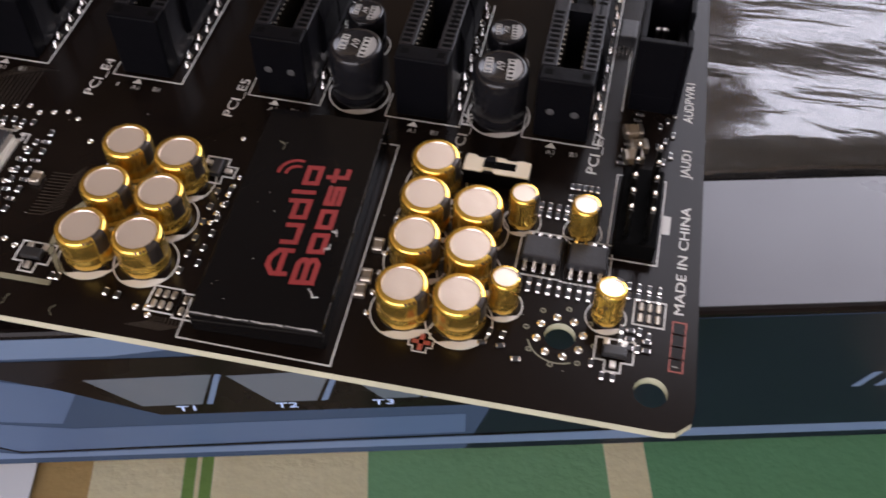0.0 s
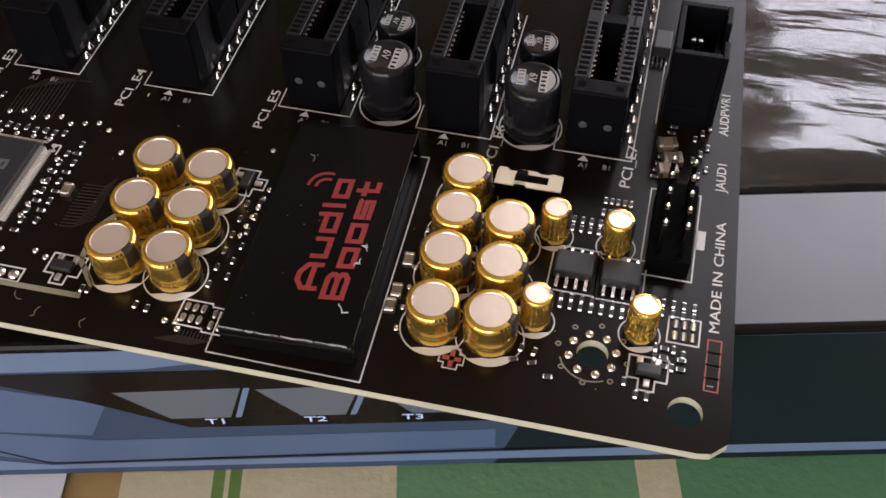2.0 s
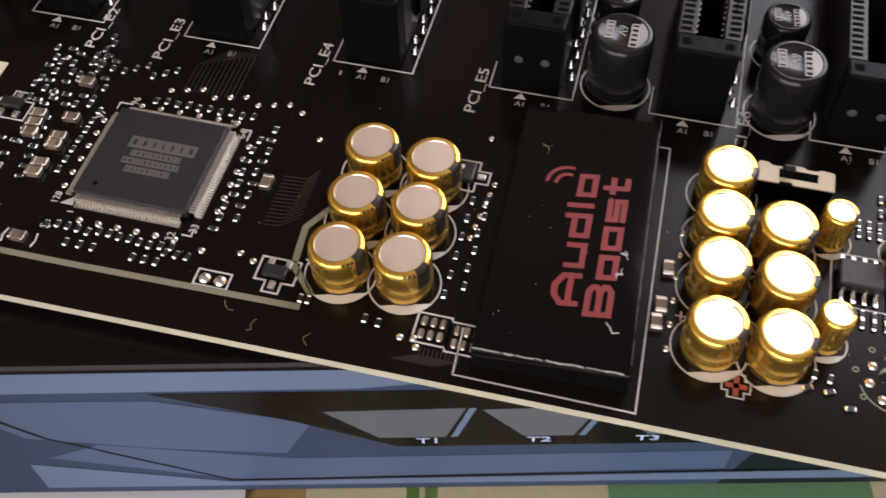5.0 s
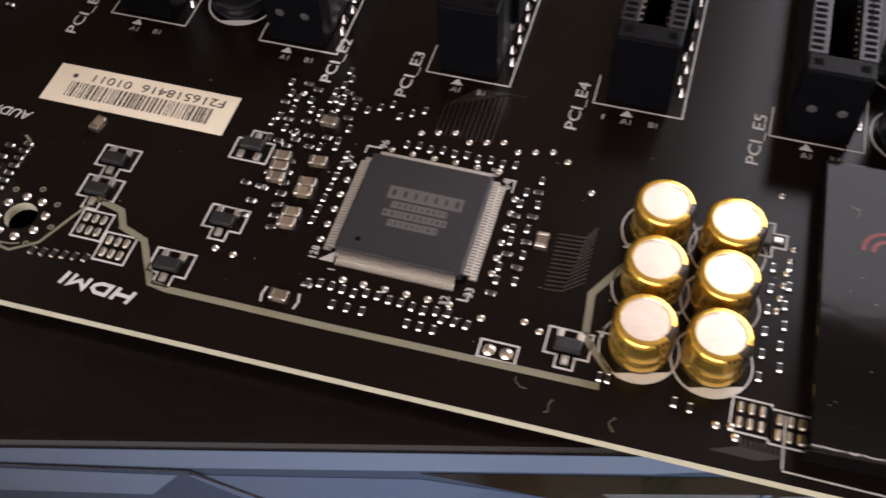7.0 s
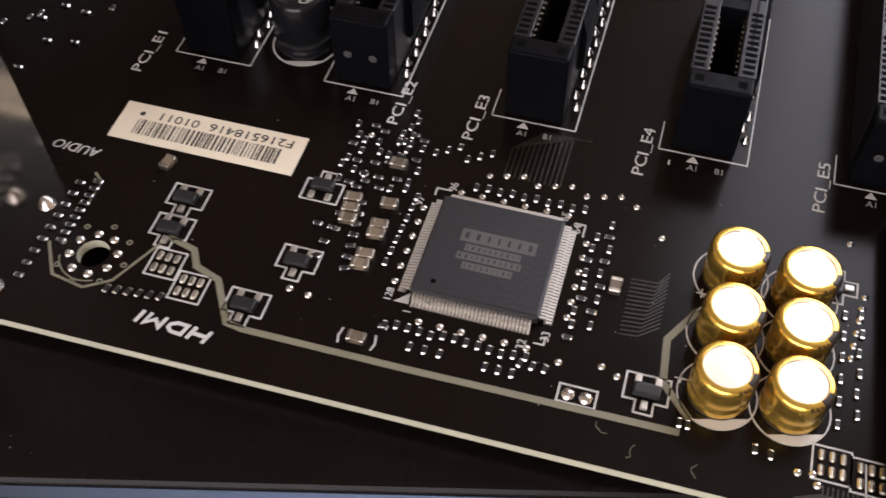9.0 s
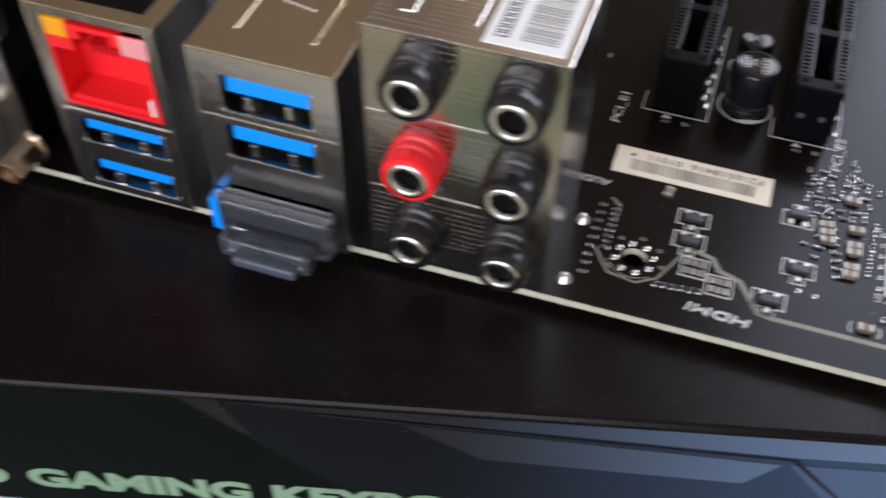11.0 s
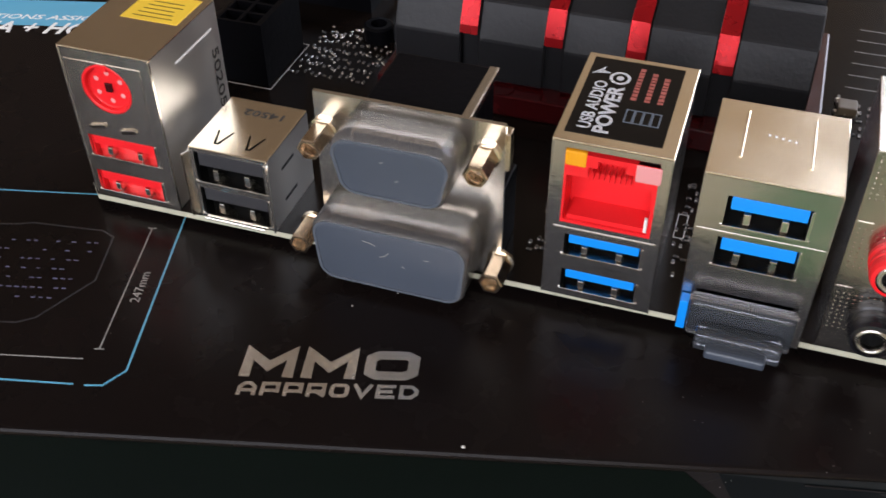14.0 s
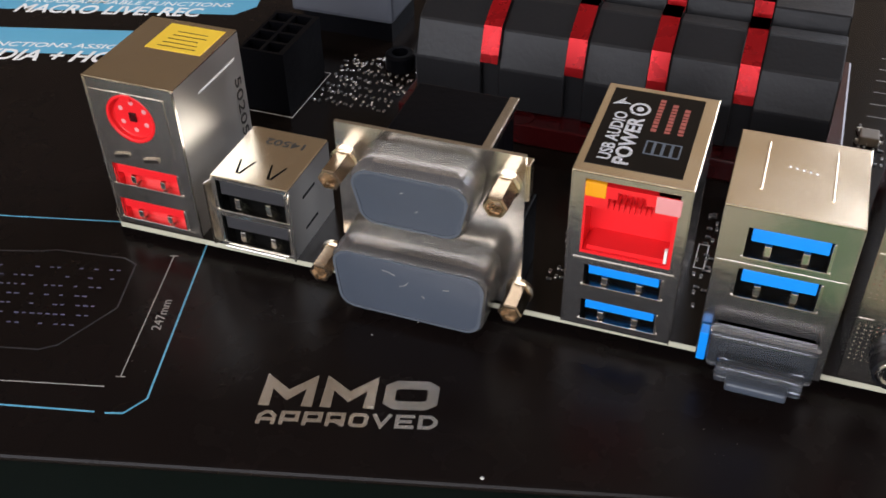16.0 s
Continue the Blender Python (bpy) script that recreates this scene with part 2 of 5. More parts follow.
M_FRAME = material("window_frame_paint", (0.25, 0.16, 0.10), 0.5, vary=0.1)
M_WOOD = material("table_wood", (0.20, 0.11, 0.06), 0.5, vary=0.2, grain=12)


def foil_material():
    m = material("crumpled_silver_film", (0.19, 0.19, 0.192), 0.19, metal=0.95, vary=0.06, grain=30, bump=0.0)
    nt = m.node_tree
    n, l = nt.nodes, nt.links
    co = n.new("ShaderNodeTexCoord")
    mp = n.new("ShaderNodeMapping")
    mp.inputs["Scale"].default_value = (22, 90, 20)
    l.new(co.outputs["Object"], mp.inputs["Vector"])
    t = n.new("ShaderNodeTexNoise")
    t.inputs["Scale"].default_value, t.inputs["Detail"].default_value = 1.0, 4.5
    l.new(mp.outputs["Vector"], t.inputs["Vector"])
    bp = n.new("ShaderNodeBump")
    bp.inputs["Strength"].default_value, bp.inputs["Distance"].default_value = 0.42, 0.005
    l.new(t.outputs["Fac"], bp.inputs["Height"])
    l.new(bp.outputs["Normal"], n["Principled BSDF"].inputs["Normal"])
    return m


def cloth_material():
    """Cream table cloth printed with broad green blocks and narrow green stripes, woven."""
    m = material("printed_cloth", (0.95, 0.90, 0.62), 0.85, vary=0.04, grain=30, bump=0.3, bump_scale=900, spec=0.2)
    nt = m.node_tree
    n, l = nt.nodes, nt.links
    b = n["Principled BSDF"]
    old = b.inputs["Base Color"].links[0].from_socket
    co = n.new("ShaderNodeTexCoord")
    mp = n.new("ShaderNodeMapping")
    mp.inputs["Rotation"].default_value = (0, 0, radians(-14.6))
    l.new(co.outputs["Object"], mp.inputs["Vector"])
    sep = n.new("ShaderNodeSeparateXYZ")
    l.new(mp.outputs["Vector"], sep.inputs["Vector"])

    def band(lo, hi, period, phase):
        add = n.new("ShaderNodeMath"); add.operation = "ADD"; add.inputs[1].default_value = phase
        l.new(sep.outputs["X"], add.inputs[0])
        mod = n.new("ShaderNodeMath"); mod.operation = "FLOORED_MODULO"; mod.inputs[1].default_value = period
        l.new(add.outputs[0], mod.inputs[0])
        a = n.new("ShaderNodeMath"); a.operation = "GREATER_THAN"; a.inputs[1].default_value = lo
        c = n.new("ShaderNodeMath"); c.operation = "LESS_THAN"; c.inputs[1].default_value = hi
        l.new(mod.outputs[0], a.inputs[0]); l.new(mod.outputs[0], c.inputs[0])
        both = n.new("ShaderNodeMath"); both.operation = "MULTIPLY"
        l.new(a.outputs[0], both.inputs[0]); l.new(c.outputs[0], both.inputs[1])
        return both.outputs[0]

    period = 0.4
    where = [band(0.2311, 0.2328, period, 0.0), band(0.2573, 0.2913, period, 0.0), band(0.2972, 0.3350, period, 0.0), band(0.0900, 0.1130, period, 0.0), band(0.2335, 0.2352, period, 0.0), band(0.2100, 0.2180, period, 0.0)]
    for k, s in enumerate(where):
        mix = n.new("ShaderNodeMix"); mix.data_type = "RGBA"
        mix.inputs["B"].default_value = ((0.24, 0.42, 0.12, 1), (0.25, 0.52, 0.29, 1), (0.18, 0.44, 0.24, 1), (0.25, 0.46, 0.22, 1), (0.24, 0.42, 0.12, 1), (0.62, 0.44, 0.19, 1))[k]
        l.new(s, mix.inputs["Factor"]); l.new(old, mix.inputs["A"])
        old = mix.outputs["Result"]
    weave = n.new("ShaderNodeTexNoise"); weave.inputs["Scale"].default_value = 700.0
    l.new(co.outputs["Object"], weave.inputs["Vector"])
    mul = n.new("ShaderNodeMix"); mul.data_type = "RGBA"; mul.blend_type = "MULTIPLY"; mul.inputs["Factor"].default_value = 0.12
    l.new(old, mul.inputs["A"]); l.new(weave.outputs["Fac"], mul.inputs["B"])
    l.new(mul.outputs["Result"], b.inputs["Base Color"])
    return m


M_FOIL = foil_material()
M_CLOTH = cloth_material()


# ---- building helpers; sizes in centimetres ----
def link_mesh(name, bm, mat, parent=None, label="", smooth=False, at=None):
    for v in bm.verts:
        v.co *= CM
    me = bpy.data.meshes.new(name)
    bm.normal_update()
    bm.to_mesh(me)
    bm.free()
    if smooth:
        for p in me.polygons:
            p.use_smooth = True
    for m in (mat if isinstance(mat, (list, tuple)) else [mat]):
        me.materials.append(m)
    ob = new(name, me)
    if parent:
        ob.parent = parent
    if at:
        ob.location = Vector(at) * CM
    if label:
        ob["label"] = label
    return ob


def part(name, bm, mat, parent, label="", smooth=False, at=None):
    return link_mesh(name, bm, mat, parent, label, smooth, at)


def again(name, ob, parent, at, turn=0.0):
    """Another object on the mesh of ob."""
    o = new(name, ob.data)
    o.parent = parent
    o.location = Vector(at) * CM
    o.rotation_euler = (0, 0, radians(turn))
    return o


def thing(name, label, category, group="", at=(0, 0, 0)):
    ob = new(name)
    ob.empty_display_size = 0.01
    ob.location = Vector(at) * CM
    return tagged(ob, label, category, group)


def block(x0, y0, z0, x1, y1, z1, bevel=0.0, seg=2, bm=None):
    one = bmesh.new()
    bmesh.ops.create_cube(one, size=1)
    for v in one.verts:
        v.co = Vector(((x0 + x1) / 2 + v.co.x * (x1 - x0), (y0 + y1) / 2 + v.co.y * (y1 - y0), (z0 + z1) / 2 + v.co.z * (z1 - z0)))
    if bevel:
        bmesh.ops.bevel(one, geom=one.edges[:], offset=bevel, segments=seg, affect="EDGES", profile=0.6)
    return join(bm, one)


def join(bm, one):
    if bm is None:
        return one
    me = bpy.data.meshes.new("join")
    one.to_mesh(me)
    one.free()
    bm.from_mesh(me)
    bpy.data.meshes.remove(me)
    return bm


def lathe(profile, segs=28, axis="z", at=(0, 0, 0), bm=None):
    """Turn (radius, height) pairs round an axis; z, or -y for what points out of the rear edge."""
    one = bmesh.new()
    rings = []
    for r, h in profile:
        ring = []
        for k in range(segs if r > 1e-6 else 1):
            a = 2 * math.pi * k / segs
            p = (r * math.cos(a), r * math.sin(a), h) if axis == "z" else (r * math.cos(a), -h, r * math.sin(a))
            ring.append(one.verts.new((at[0] + p[0], at[1] + p[1], at[2] + p[2])))
        rings.append(ring)
    for a, b in zip(rings, rings[1:]):
        for k in range(segs):
            q = [a[k % len(a)], a[(k + 1) % len(a)], b[(k + 1) % len(b)], b[k % len(b)]]
            q = [v for i, v in enumerate(q) if v not in q[:i]]
            if len(q) > 2:
                one.faces.new(q)
    bmesh.ops.recalc_face_normals(one, faces=one.faces[:])
    return join(bm, one)


def prism(pts, z0, z1, bm=None):
    """A flat outline raised from z0 to z1."""
    one = bmesh.new()
    lo = [one.verts.new((x, y, z0)) for x, y in pts]
    hi = [one.verts.new((x, y, z1)) for x, y in pts]
    one.faces.new(lo[::-1])
    one.faces.new(hi)
    for k in range(len(pts)):
        j = (k + 1) % len(pts)
        one.faces.new((lo[k], lo[j], hi[j], hi[k]))
    bmesh.ops.recalc_face_normals(one, faces=one.faces[:])
    return join(bm, one)


def stroke(pts, width, z, bm=None, closed=False, thick=0.004):
    """A printed line along points, as one strip."""
    pts = [Vector(p) for p in pts]
    n = len(pts)
    one = bmesh.new()
    rows = []
    for k, q in enumerate(pts):
        before = (q - pts[k - 1]).normalized() if closed or k else None
        after = (pts[(k + 1) % n] - q).normalized() if closed or k < n - 1 else None
        d = ((before or after) + (after or before)).normalized()
        side = Vector((-d.y, d.x))
        bend = max(0.5, abs(d.dot(after or before)))
        off = side * width / 2 / bend
        e = q if closed or 0 < k < n - 1 else q + (d if k else -d) * width / 2
        rows.append([one.verts.new((*(e + s * off), zz)) for s, zz in ((-1, z), (1, z), (1, z + thick), (-1, z + thick))])
    for k in range(n if closed else n - 1):
        a, b = rows[k], rows[(k + 1) % n]
        for i in range(4):
            j = (i + 1) % 4
            one.faces.new((a[i], a[j], b[j], b[i]))
    if not closed:
        one.faces.new(rows[0])
        one.faces.new(rows[-1])
    bmesh.ops.recalc_face_normals(one, faces=one.faces[:])
    return join(bm, one)


def rect(x0, y0, x1, y1, width, z, bm=None):
    return stroke([(x0, y0), (x1, y0), (x1, y1), (x0, y1)], width, z, bm, True)


def letters(name, text, mat, parent, matrix, height, wide=1.0, slant=0.0, bold=0.0, label="", length=None):
    """Words in the built-in font as a thin mesh: height is that of a capital; matrix in centimetres."""
    cu = bpy.data.curves.new(name, "FONT")
    cu.body, cu.size, cu.extrude, cu.shear, cu.offset = text, 1.0, 0.003, slant, bold
    cu.resolution_u = 3
    tmp = new(name, cu)
    dg = bpy.context.evaluated_depsgraph_get()
    me = bpy.data.meshes.new_from_object(tmp.evaluated_get(dg))
    bpy.data.objects.remove(tmp)
    bpy.data.curves.remove(cu)
    xs = [v.co.x for v in me.vertices]
    tall = height / 0.69
    sx = length / (max(xs) - min(xs)) if length else tall * wide
    x0 = min(xs) if length else 0
    for v in me.vertices:
        p = matrix @ Vector(((v.co.x - x0) * sx, v.co.y * tall, v.co.z))
        v.co = p * CM
    me.materials.append(mat)
    ob = new(name, me)
    ob.parent = parent
    if label:
        ob["label"] = label
    return ob


def flat(x, y, z, turn=0):
    return pose(x, y, z, 0, 0, turn)


# squared block letters, as strokes on a grid of sixths: x then y, strokes parted by blanks
STROKES = {"A": "000426466460 0262", "B": "000656656453 0353 5362615000", "C": "66060060", "D": "00064664624000", "E": "66060060 0353", "G": "660600606333", "H": "0006 6660 0363", "I": "0006",
           "K": "0006 6603 0360", "L": "060060", "M": "0006326660", "N": "00066066", "O": "100105165665615010", "P": "00066662 6202", "R": "00066662 6202 3260", "T": "0666 3630", "U": "06006066",
           "V": "063066", "Y": "063366 3330", "u": "04006064", "d": "66600004 0464", "i": "0004 0506", "o": "0004646000", "s": "640402626000", "t": "262060 0464", " ": ""}


def block_word(name, text, mat, parent, matrix, height, length, weight=0.16, slant=0.0, label="", gap=0.32):
    """A word in squared strokes; weight is the stroke's share of the height."""
    widths = [0.25 if ch in "Ii" else 0.6 if ch == "t" else 0.8 if ch.islower() else 1.0 for ch in text]
    unit = length / (sum(widths) + gap * (len(text) - 1))
    bm, x = bmesh.new(), 0.0
    for ch, w in zip(text, widths):
        for layer, run in enumerate(STROKES[ch].split()):
            pts = []
            for k in range(0, len(run), 2):
                gx, gy = int(run[k]), int(run[k + 1])
                px = x * unit + (gx / 6 if ch not in "Ii" else 0.4) * (w * unit - weight * height) + weight * height / 2
                py = weight * height / 2 + gy / 6 * (height - weight * height)
                pts.append(Vector((px + slant * py, py)))
            ring = len(pts) > 3 and (pts[0] - pts[-1]).length < 1e-6
            stroke(pts[:-1] if ring else pts, weight * height, 0.0, bm, closed=ring, thick=0.003 + 0.002 * layer)
        x += w + gap
    bm.transform(matrix)
    return part(name, bm, mat, parent, label)

# ---- the room: closed, with one window; only its light and reflections reach the table ----
def room():
    x0, x1, y0, y1, z0, z1 = -150, 220, -170, 105, -80, 172
    w = 12
    wx0, wx1, wz0, wz1 = WX0 * 100, WX1 * 100, WZ0 * 100, WZ1 * 100
    # unseen piece, added dark so the board's far end mirrors less light
    tagged(link_mesh("wall_north_west", block(x0 - w, y1, z0, -15, y1 + w, z1), M_WALL_DARK), "unseen wall piece added dark to dim the board's reflections", "wall", kind="structure")
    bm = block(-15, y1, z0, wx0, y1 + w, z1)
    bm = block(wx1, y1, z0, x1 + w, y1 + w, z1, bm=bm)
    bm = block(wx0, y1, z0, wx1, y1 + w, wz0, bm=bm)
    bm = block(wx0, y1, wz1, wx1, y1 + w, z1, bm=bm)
    tagged(link_mesh("wall_north", bm, M_WALL_DIM), "unseen wall with a window opening, dimmed for its reflections", "wall", kind="structure")
    sx0, sx1, sz0, sz1 = SX0 * 100, SX1 * 100, SZ0 * 100, SZ1 * 100
    bm = block(x0 - w, y0 - w, z0, sx0, y0, z1)
    bm = block(sx1, y0 - w, z0, x1 + w, y0, z1, bm=bm)
    bm = block(sx0, y0 - w, z0, sx1, y0, sz0, bm=bm)
    bm = block(sx0, y0 - w, sz1, sx1, y0, z1, bm=bm)
    tagged(link_mesh("wall_south", bm, M_WALL), "cream painted wall with a wide window opening", "wall", kind="structure")
    for name, b in (("wall_west", (x0 - w, y0, z0, x0, y1, z1)), ("wall_east", (x1, y0, z0, x1 + w, y1, z1))):
        tagged(link_mesh(name, block(*b), M_WALL), "plain cream painted room wall", "wall", kind="structure")
    tagged(link_mesh("floor", block(x0 - w, y0 - w, z0 - 8, x1 + w, y1 + w, z0), M_FLOOR), "dark wooden room floor", "floor", kind="structure")
    tagged(link_mesh("ceiling", block(x0 - w, y0 - w, z1, x1 + w, y1 + w, z1 + 8), M_CEIL), "pale painted room ceiling", "ceiling", kind="structure")
    win = thing("window_1", "tall window with dark brown wooden frame", "window")
    win["kind"] = "structure"
    f = 5
    for b in ((wx0, y1 + 1, wz0, wx0 + f, y1 + 4, wz1), (wx1 - f, y1 + 1, wz0, wx1, y1 + 4, wz1), (wx0 + f, y1 + 1, wz0, wx1 - f, y1 + 4, wz0 + f), (wx0 + f, y1 + 1, wz1 - f, wx1 - f, y1 + 4, wz1)):
        part("window_frame", block(*b, bevel=0.4), M_FRAME, win)
    mid = wx0 + 0.62 * (wx1 - wx0)
    win2 = thing("window_2", "wide window with dark brown wooden frame", "window")
    win2["kind"] = "structure"
    for b in ((sx0, y0 - 4, sz0, sx0 + f, y0 - 1, sz1), (sx1 - f, y0 - 4, sz0, sx1, y0 - 1, sz1), (sx0 + f, y0 - 4, sz0, sx1 - f, y0 - 1, sz0 + f), (sx0 + f, y0 - 4, sz1 - f, sx1 - f, y0 - 1, sz1)):
        part("window_frame", block(*b, bevel=0.4), M_FRAME, win2)
    part("mullion", block(mid - 2.5, y1 + 1.2, wz0 + f, mid + 2.5, y1 + 3.8, wz1 - f, bevel=0.4), M_FRAME, win)


room()

# ---- table, cloth, paper ----
TABLE_Z = -3.62
table = thing("table", "wooden table under a printed cloth", "table")
part("tabletop", block(-60, -32, TABLE_Z - 2.6, 80, 55, TABLE_Z - 0.15, bevel=0.3), M_WOOD, table)
for lx, ly in ((-55, -27), (75, -27), (-55, 50), (75, 50)):
    part("leg", block(lx - 3, ly - 3, -80, lx + 3, ly + 3, TABLE_Z - 2.6, bevel=0.3), M_WOOD, table)


def cloth_sheet():
    bm = bmesh.new()
    nx, ny = 90, 60
    grid = []
    for j in range(ny + 1):
        row = []
        for i in range(nx + 1):
            x, y = -61 + 142 * i / nx, -33 + 89 * j / ny
            z = TABLE_Z + 0.03 * noise.noise(Vector((x * 0.25, y * 0.25, 0)))
            row.append(bm.verts.new((x, y, z)))
        grid.append(row)
    for j in range(ny):
        for i in range(nx):
            bm.faces.new((grid[j][i], grid[j][i + 1], grid[j + 1][i + 1], grid[j + 1][i]))
    bmesh.ops.solidify(bm, geom=bm.faces[:], thickness=0.08)
    return bm


tagged(link_mesh("tablecloth", cloth_sheet(), M_CLOTH, smooth=True), "cream woven tablecloth with printed green blocks and stripes", "tablecloth")

# ---- keyboard box, lying at an angle under the board ----
BOX_TURN, BOX_Y, BOX_TOP, BOX_LOW = 14.6, -5.87, -0.30, -3.42
BOX = pose(0, BOX_Y, 0, 0, 0, BOX_TURN)
box = thing("keyboard_box", "black glossy printed cardboard keyboard box lying flat", "box")


def on_box(bm):
    bm.transform(BOX)
    return bm


body = block(-14, 0, TABLE_Z + 0.06, 42, 27, BOX_TOP, bevel=0.09, seg=3)
part("carton", on_box(body), M_BOX, box)
FRONT = BOX @ pose(0, -0.001, 0, 90)  # x along the box, y up, z out of its front face


def front_shape(name, pts, mat, lift, label=""):
    bm = prism(pts, lift - 0.003, lift)
    bm.transform(FRONT)
    return part(name, bm, mat, box, label)


front_shape("front_print", [(-13.9, -3.5), (14.5, -3.5), (11.5, -0.40), (-13.9, -0.40)], M_BOX_GREEN, 0.006, "dark green printed panel")
front_shape("front_print", [(13.5, -3.5), (41.9, -3.5), (41.9, -0.39), (12.0, -0.39)], M_SLATE_DARK, 0.004, "slate blue printed keyboard picture")
front_shape("front_print", [(28.6, -3.5), (41.9, -3.5), (41.9, -0.40), (29.5, -0.40)], M_NAVY, 0.008, "navy printed panel")
front_shape("keyboard_facet", [(12.0, -0.39), (27.2, -0.39), (24.2, -0.80), (19.6, -0.82), (13.3, -0.50)], M_SLATE_LIGHT, 0.010)
front_shape("keyboard_facet", [(14.4, -0.66), (19.4, -1.02), (19.0, -1.55), (15.5, -1.4)], M_SLATE_LIGHT, 0.010)
front_shape("keyboard_facet", [(19.5, -1.0), (21.9, -1.02), (23.6, -1.6), (23.2, -2.4), (21.6, -2.2), (20.2, -1.9)], M_SLATE, 0.012)
front_shape("keyboard_facet", [(21.0, -2.1), (23.3, -2.55), (28.6, -2.50), (28.6, -3.0), (22.5, -3.15), (20.3, -2.45)], M_SLATE, 0.010)
front_shape("keyboard_facet", [(20.0, -2.62), (22.4, -3.22), (31.0, -3.10), (36.0, -3.12), (36.0, -3.34), (20.0, -3.34)], M_SLATE_LIGHT, 0.012)
front_shape("keyboard_line", [(13.3, -0.58), (19.5, -0.90), (20.4, -1.9), (22.4, -3.18), (30.9, -3.06), (30.9, -3.03), (22.4, -3.14), (20.46, -1.9), (19.56, -0.86), (13.3, -0.54)], M_BOX, 0.016)
front_shape("key_panel", [(21.9, -0.86), (29.3, -0.86), (29.3, -2.25), (24.55, -2.25), (23.4, -1.55)], M_BOX, 0.014, "black printed key panel")
for k, (a, b) in enumerate(((23.9, 25.25), (25.6, 26.75), (27.05, 28.1))):
    front_shape("macro_key", [(a - (0.15 if k == 0 else 0.05), -1.32), (b + 0.12, -1.28), (b - 0.12, -2.0), (a + 0.45, -2.0)], M_KEY_GREY, 0.018, "grey printed macro key")
    front_shape("key_gleam", [(b + 0.16, -1.28), (b + 0.24, -1.28), (b + 0.02, -2.0), (b - 0.06, -2.0)], M_SLATE_LIGHT, 0.018)
    letters("key_legend", ("T1", "T2", "T3")[k], M_KEY_LIT, box, FRONT @ flat((24.78, 26.08, 27.36)[k], -2.15, 0.02), 0.125, wide=1.5, bold=0.008)
for words, u, ln in (("ILLUMINATED", 3.15, 5.40), ("GAMING", 8.85, 3.32), ("KEYBOARD", 12.50, 4.30)):
    letters("front_lettering", words, M_GREEN_TEXT, box, FRONT @ flat(u, -3.02, 0.012), 0.48, bold=0.05, length=ln, label="pale green block capitals")
for a in (0.0, 0.32, 0.66):
    front_shape("logo_bar", [(33.75 + a, -2.1), (33.87 + a, -2.1), (34.08 + a, -1.75), (33.96 + a, -1.75)], M_SLATE_LIGHT, 0.014)


def top_line(name, pts, width, mat, z=BOX_TOP):
    return part(name, stroke(pts, width, z, thick=0.003), mat, box)


block_word("foil_lettering", "MMO", M_FOIL_TEXT, box, pose(3.96, -3.45, BOX_TOP, 0, 0, 16.4), 0.63, 2.92, 0.29, 0.06, gap=0.14, label="silver foil capitals")
block_word("foil_lettering", "APPROVED", M_FOIL_TEXT, box, pose(4.10, -3.82, BOX_TOP, 0, 0, 16.4), 0.29, 2.92, 0.24, 0.06, gap=0.2, label="silver foil capitals")
top_line("cyan_outline", [(-6.0, -6.2), (-0.06, -4.82), (1.49, -4.45)], 0.035, M_CYAN)
top_line("cyan_outline", [(1.70, -4.41), (1.97, -4.32), (2.17, -3.92), (1.10, -0.13), (0.2, 3.4)], 0.035, M_CYAN)
top_line("cyan_outline", [(-7.5, -1.65), (-3.38, -0.61), (-0.4, 0.12)], 0.03, M_CYAN)
top_line("size_line", [(-5.0, -5.45), (-0.41, -4.37), (1.33, -3.92)], 0.02, M_SILK_DIM)
top_line("size_line", [(1.47, -3.63), (0.66, -0.59)], 0.02, M_SILK_DIM)
top_line("size_line", [(1.40, -3.66), (1.54, -3.62)], 0.02, M_SILK_DIM)
top_line("size_line", [(0.59, -0.61), (0.73, -0.57)], 0.02, M_SILK_DIM)
letters("size_lettering", "247mm", M_SILK_DIM, box, pose(1.50, -2.45, BOX_TOP, 0, 0, 105.5), 0.17, length=0.78)
top_line("keyboard_outline", [(-4.2, -2.0), (-1.9, -1.30), (-1.6, -1.16), (-0.2, -0.95), (0.1, -1.05), (0.45, -2.2), (0.0, -3.35), (-0.25, -3.55), (-4.8, -4.7)], 0.03, M_OUTLINE)
rnd = random.Random(4)
for row in range(7):
    bm = None
    for col in range(30):
        if rnd.random() < 0.6:
            u = -4.2 + col * 0.14 + row * 0.03
            p = Vector((u, -2.05 - row * 0.26 + 0.26 * (u + 3.0)))
            bm = stroke([p, p + Vector((0.035 + 0.03 * rnd.random(), 0.012))], 0.03, BOX_TOP, bm, thick=0.003)
    tagged(part("key_print", bm, M_KEYMARK, box), kind="stuff")
# flat grey sheet stands in for the window mirrored in the glossy top
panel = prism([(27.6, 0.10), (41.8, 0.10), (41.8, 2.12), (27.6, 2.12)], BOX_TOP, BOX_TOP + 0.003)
part("grey_sheen", on_box(panel), M_GREY_SHEEN, box, "grey sheet standing in for the window's reflection")
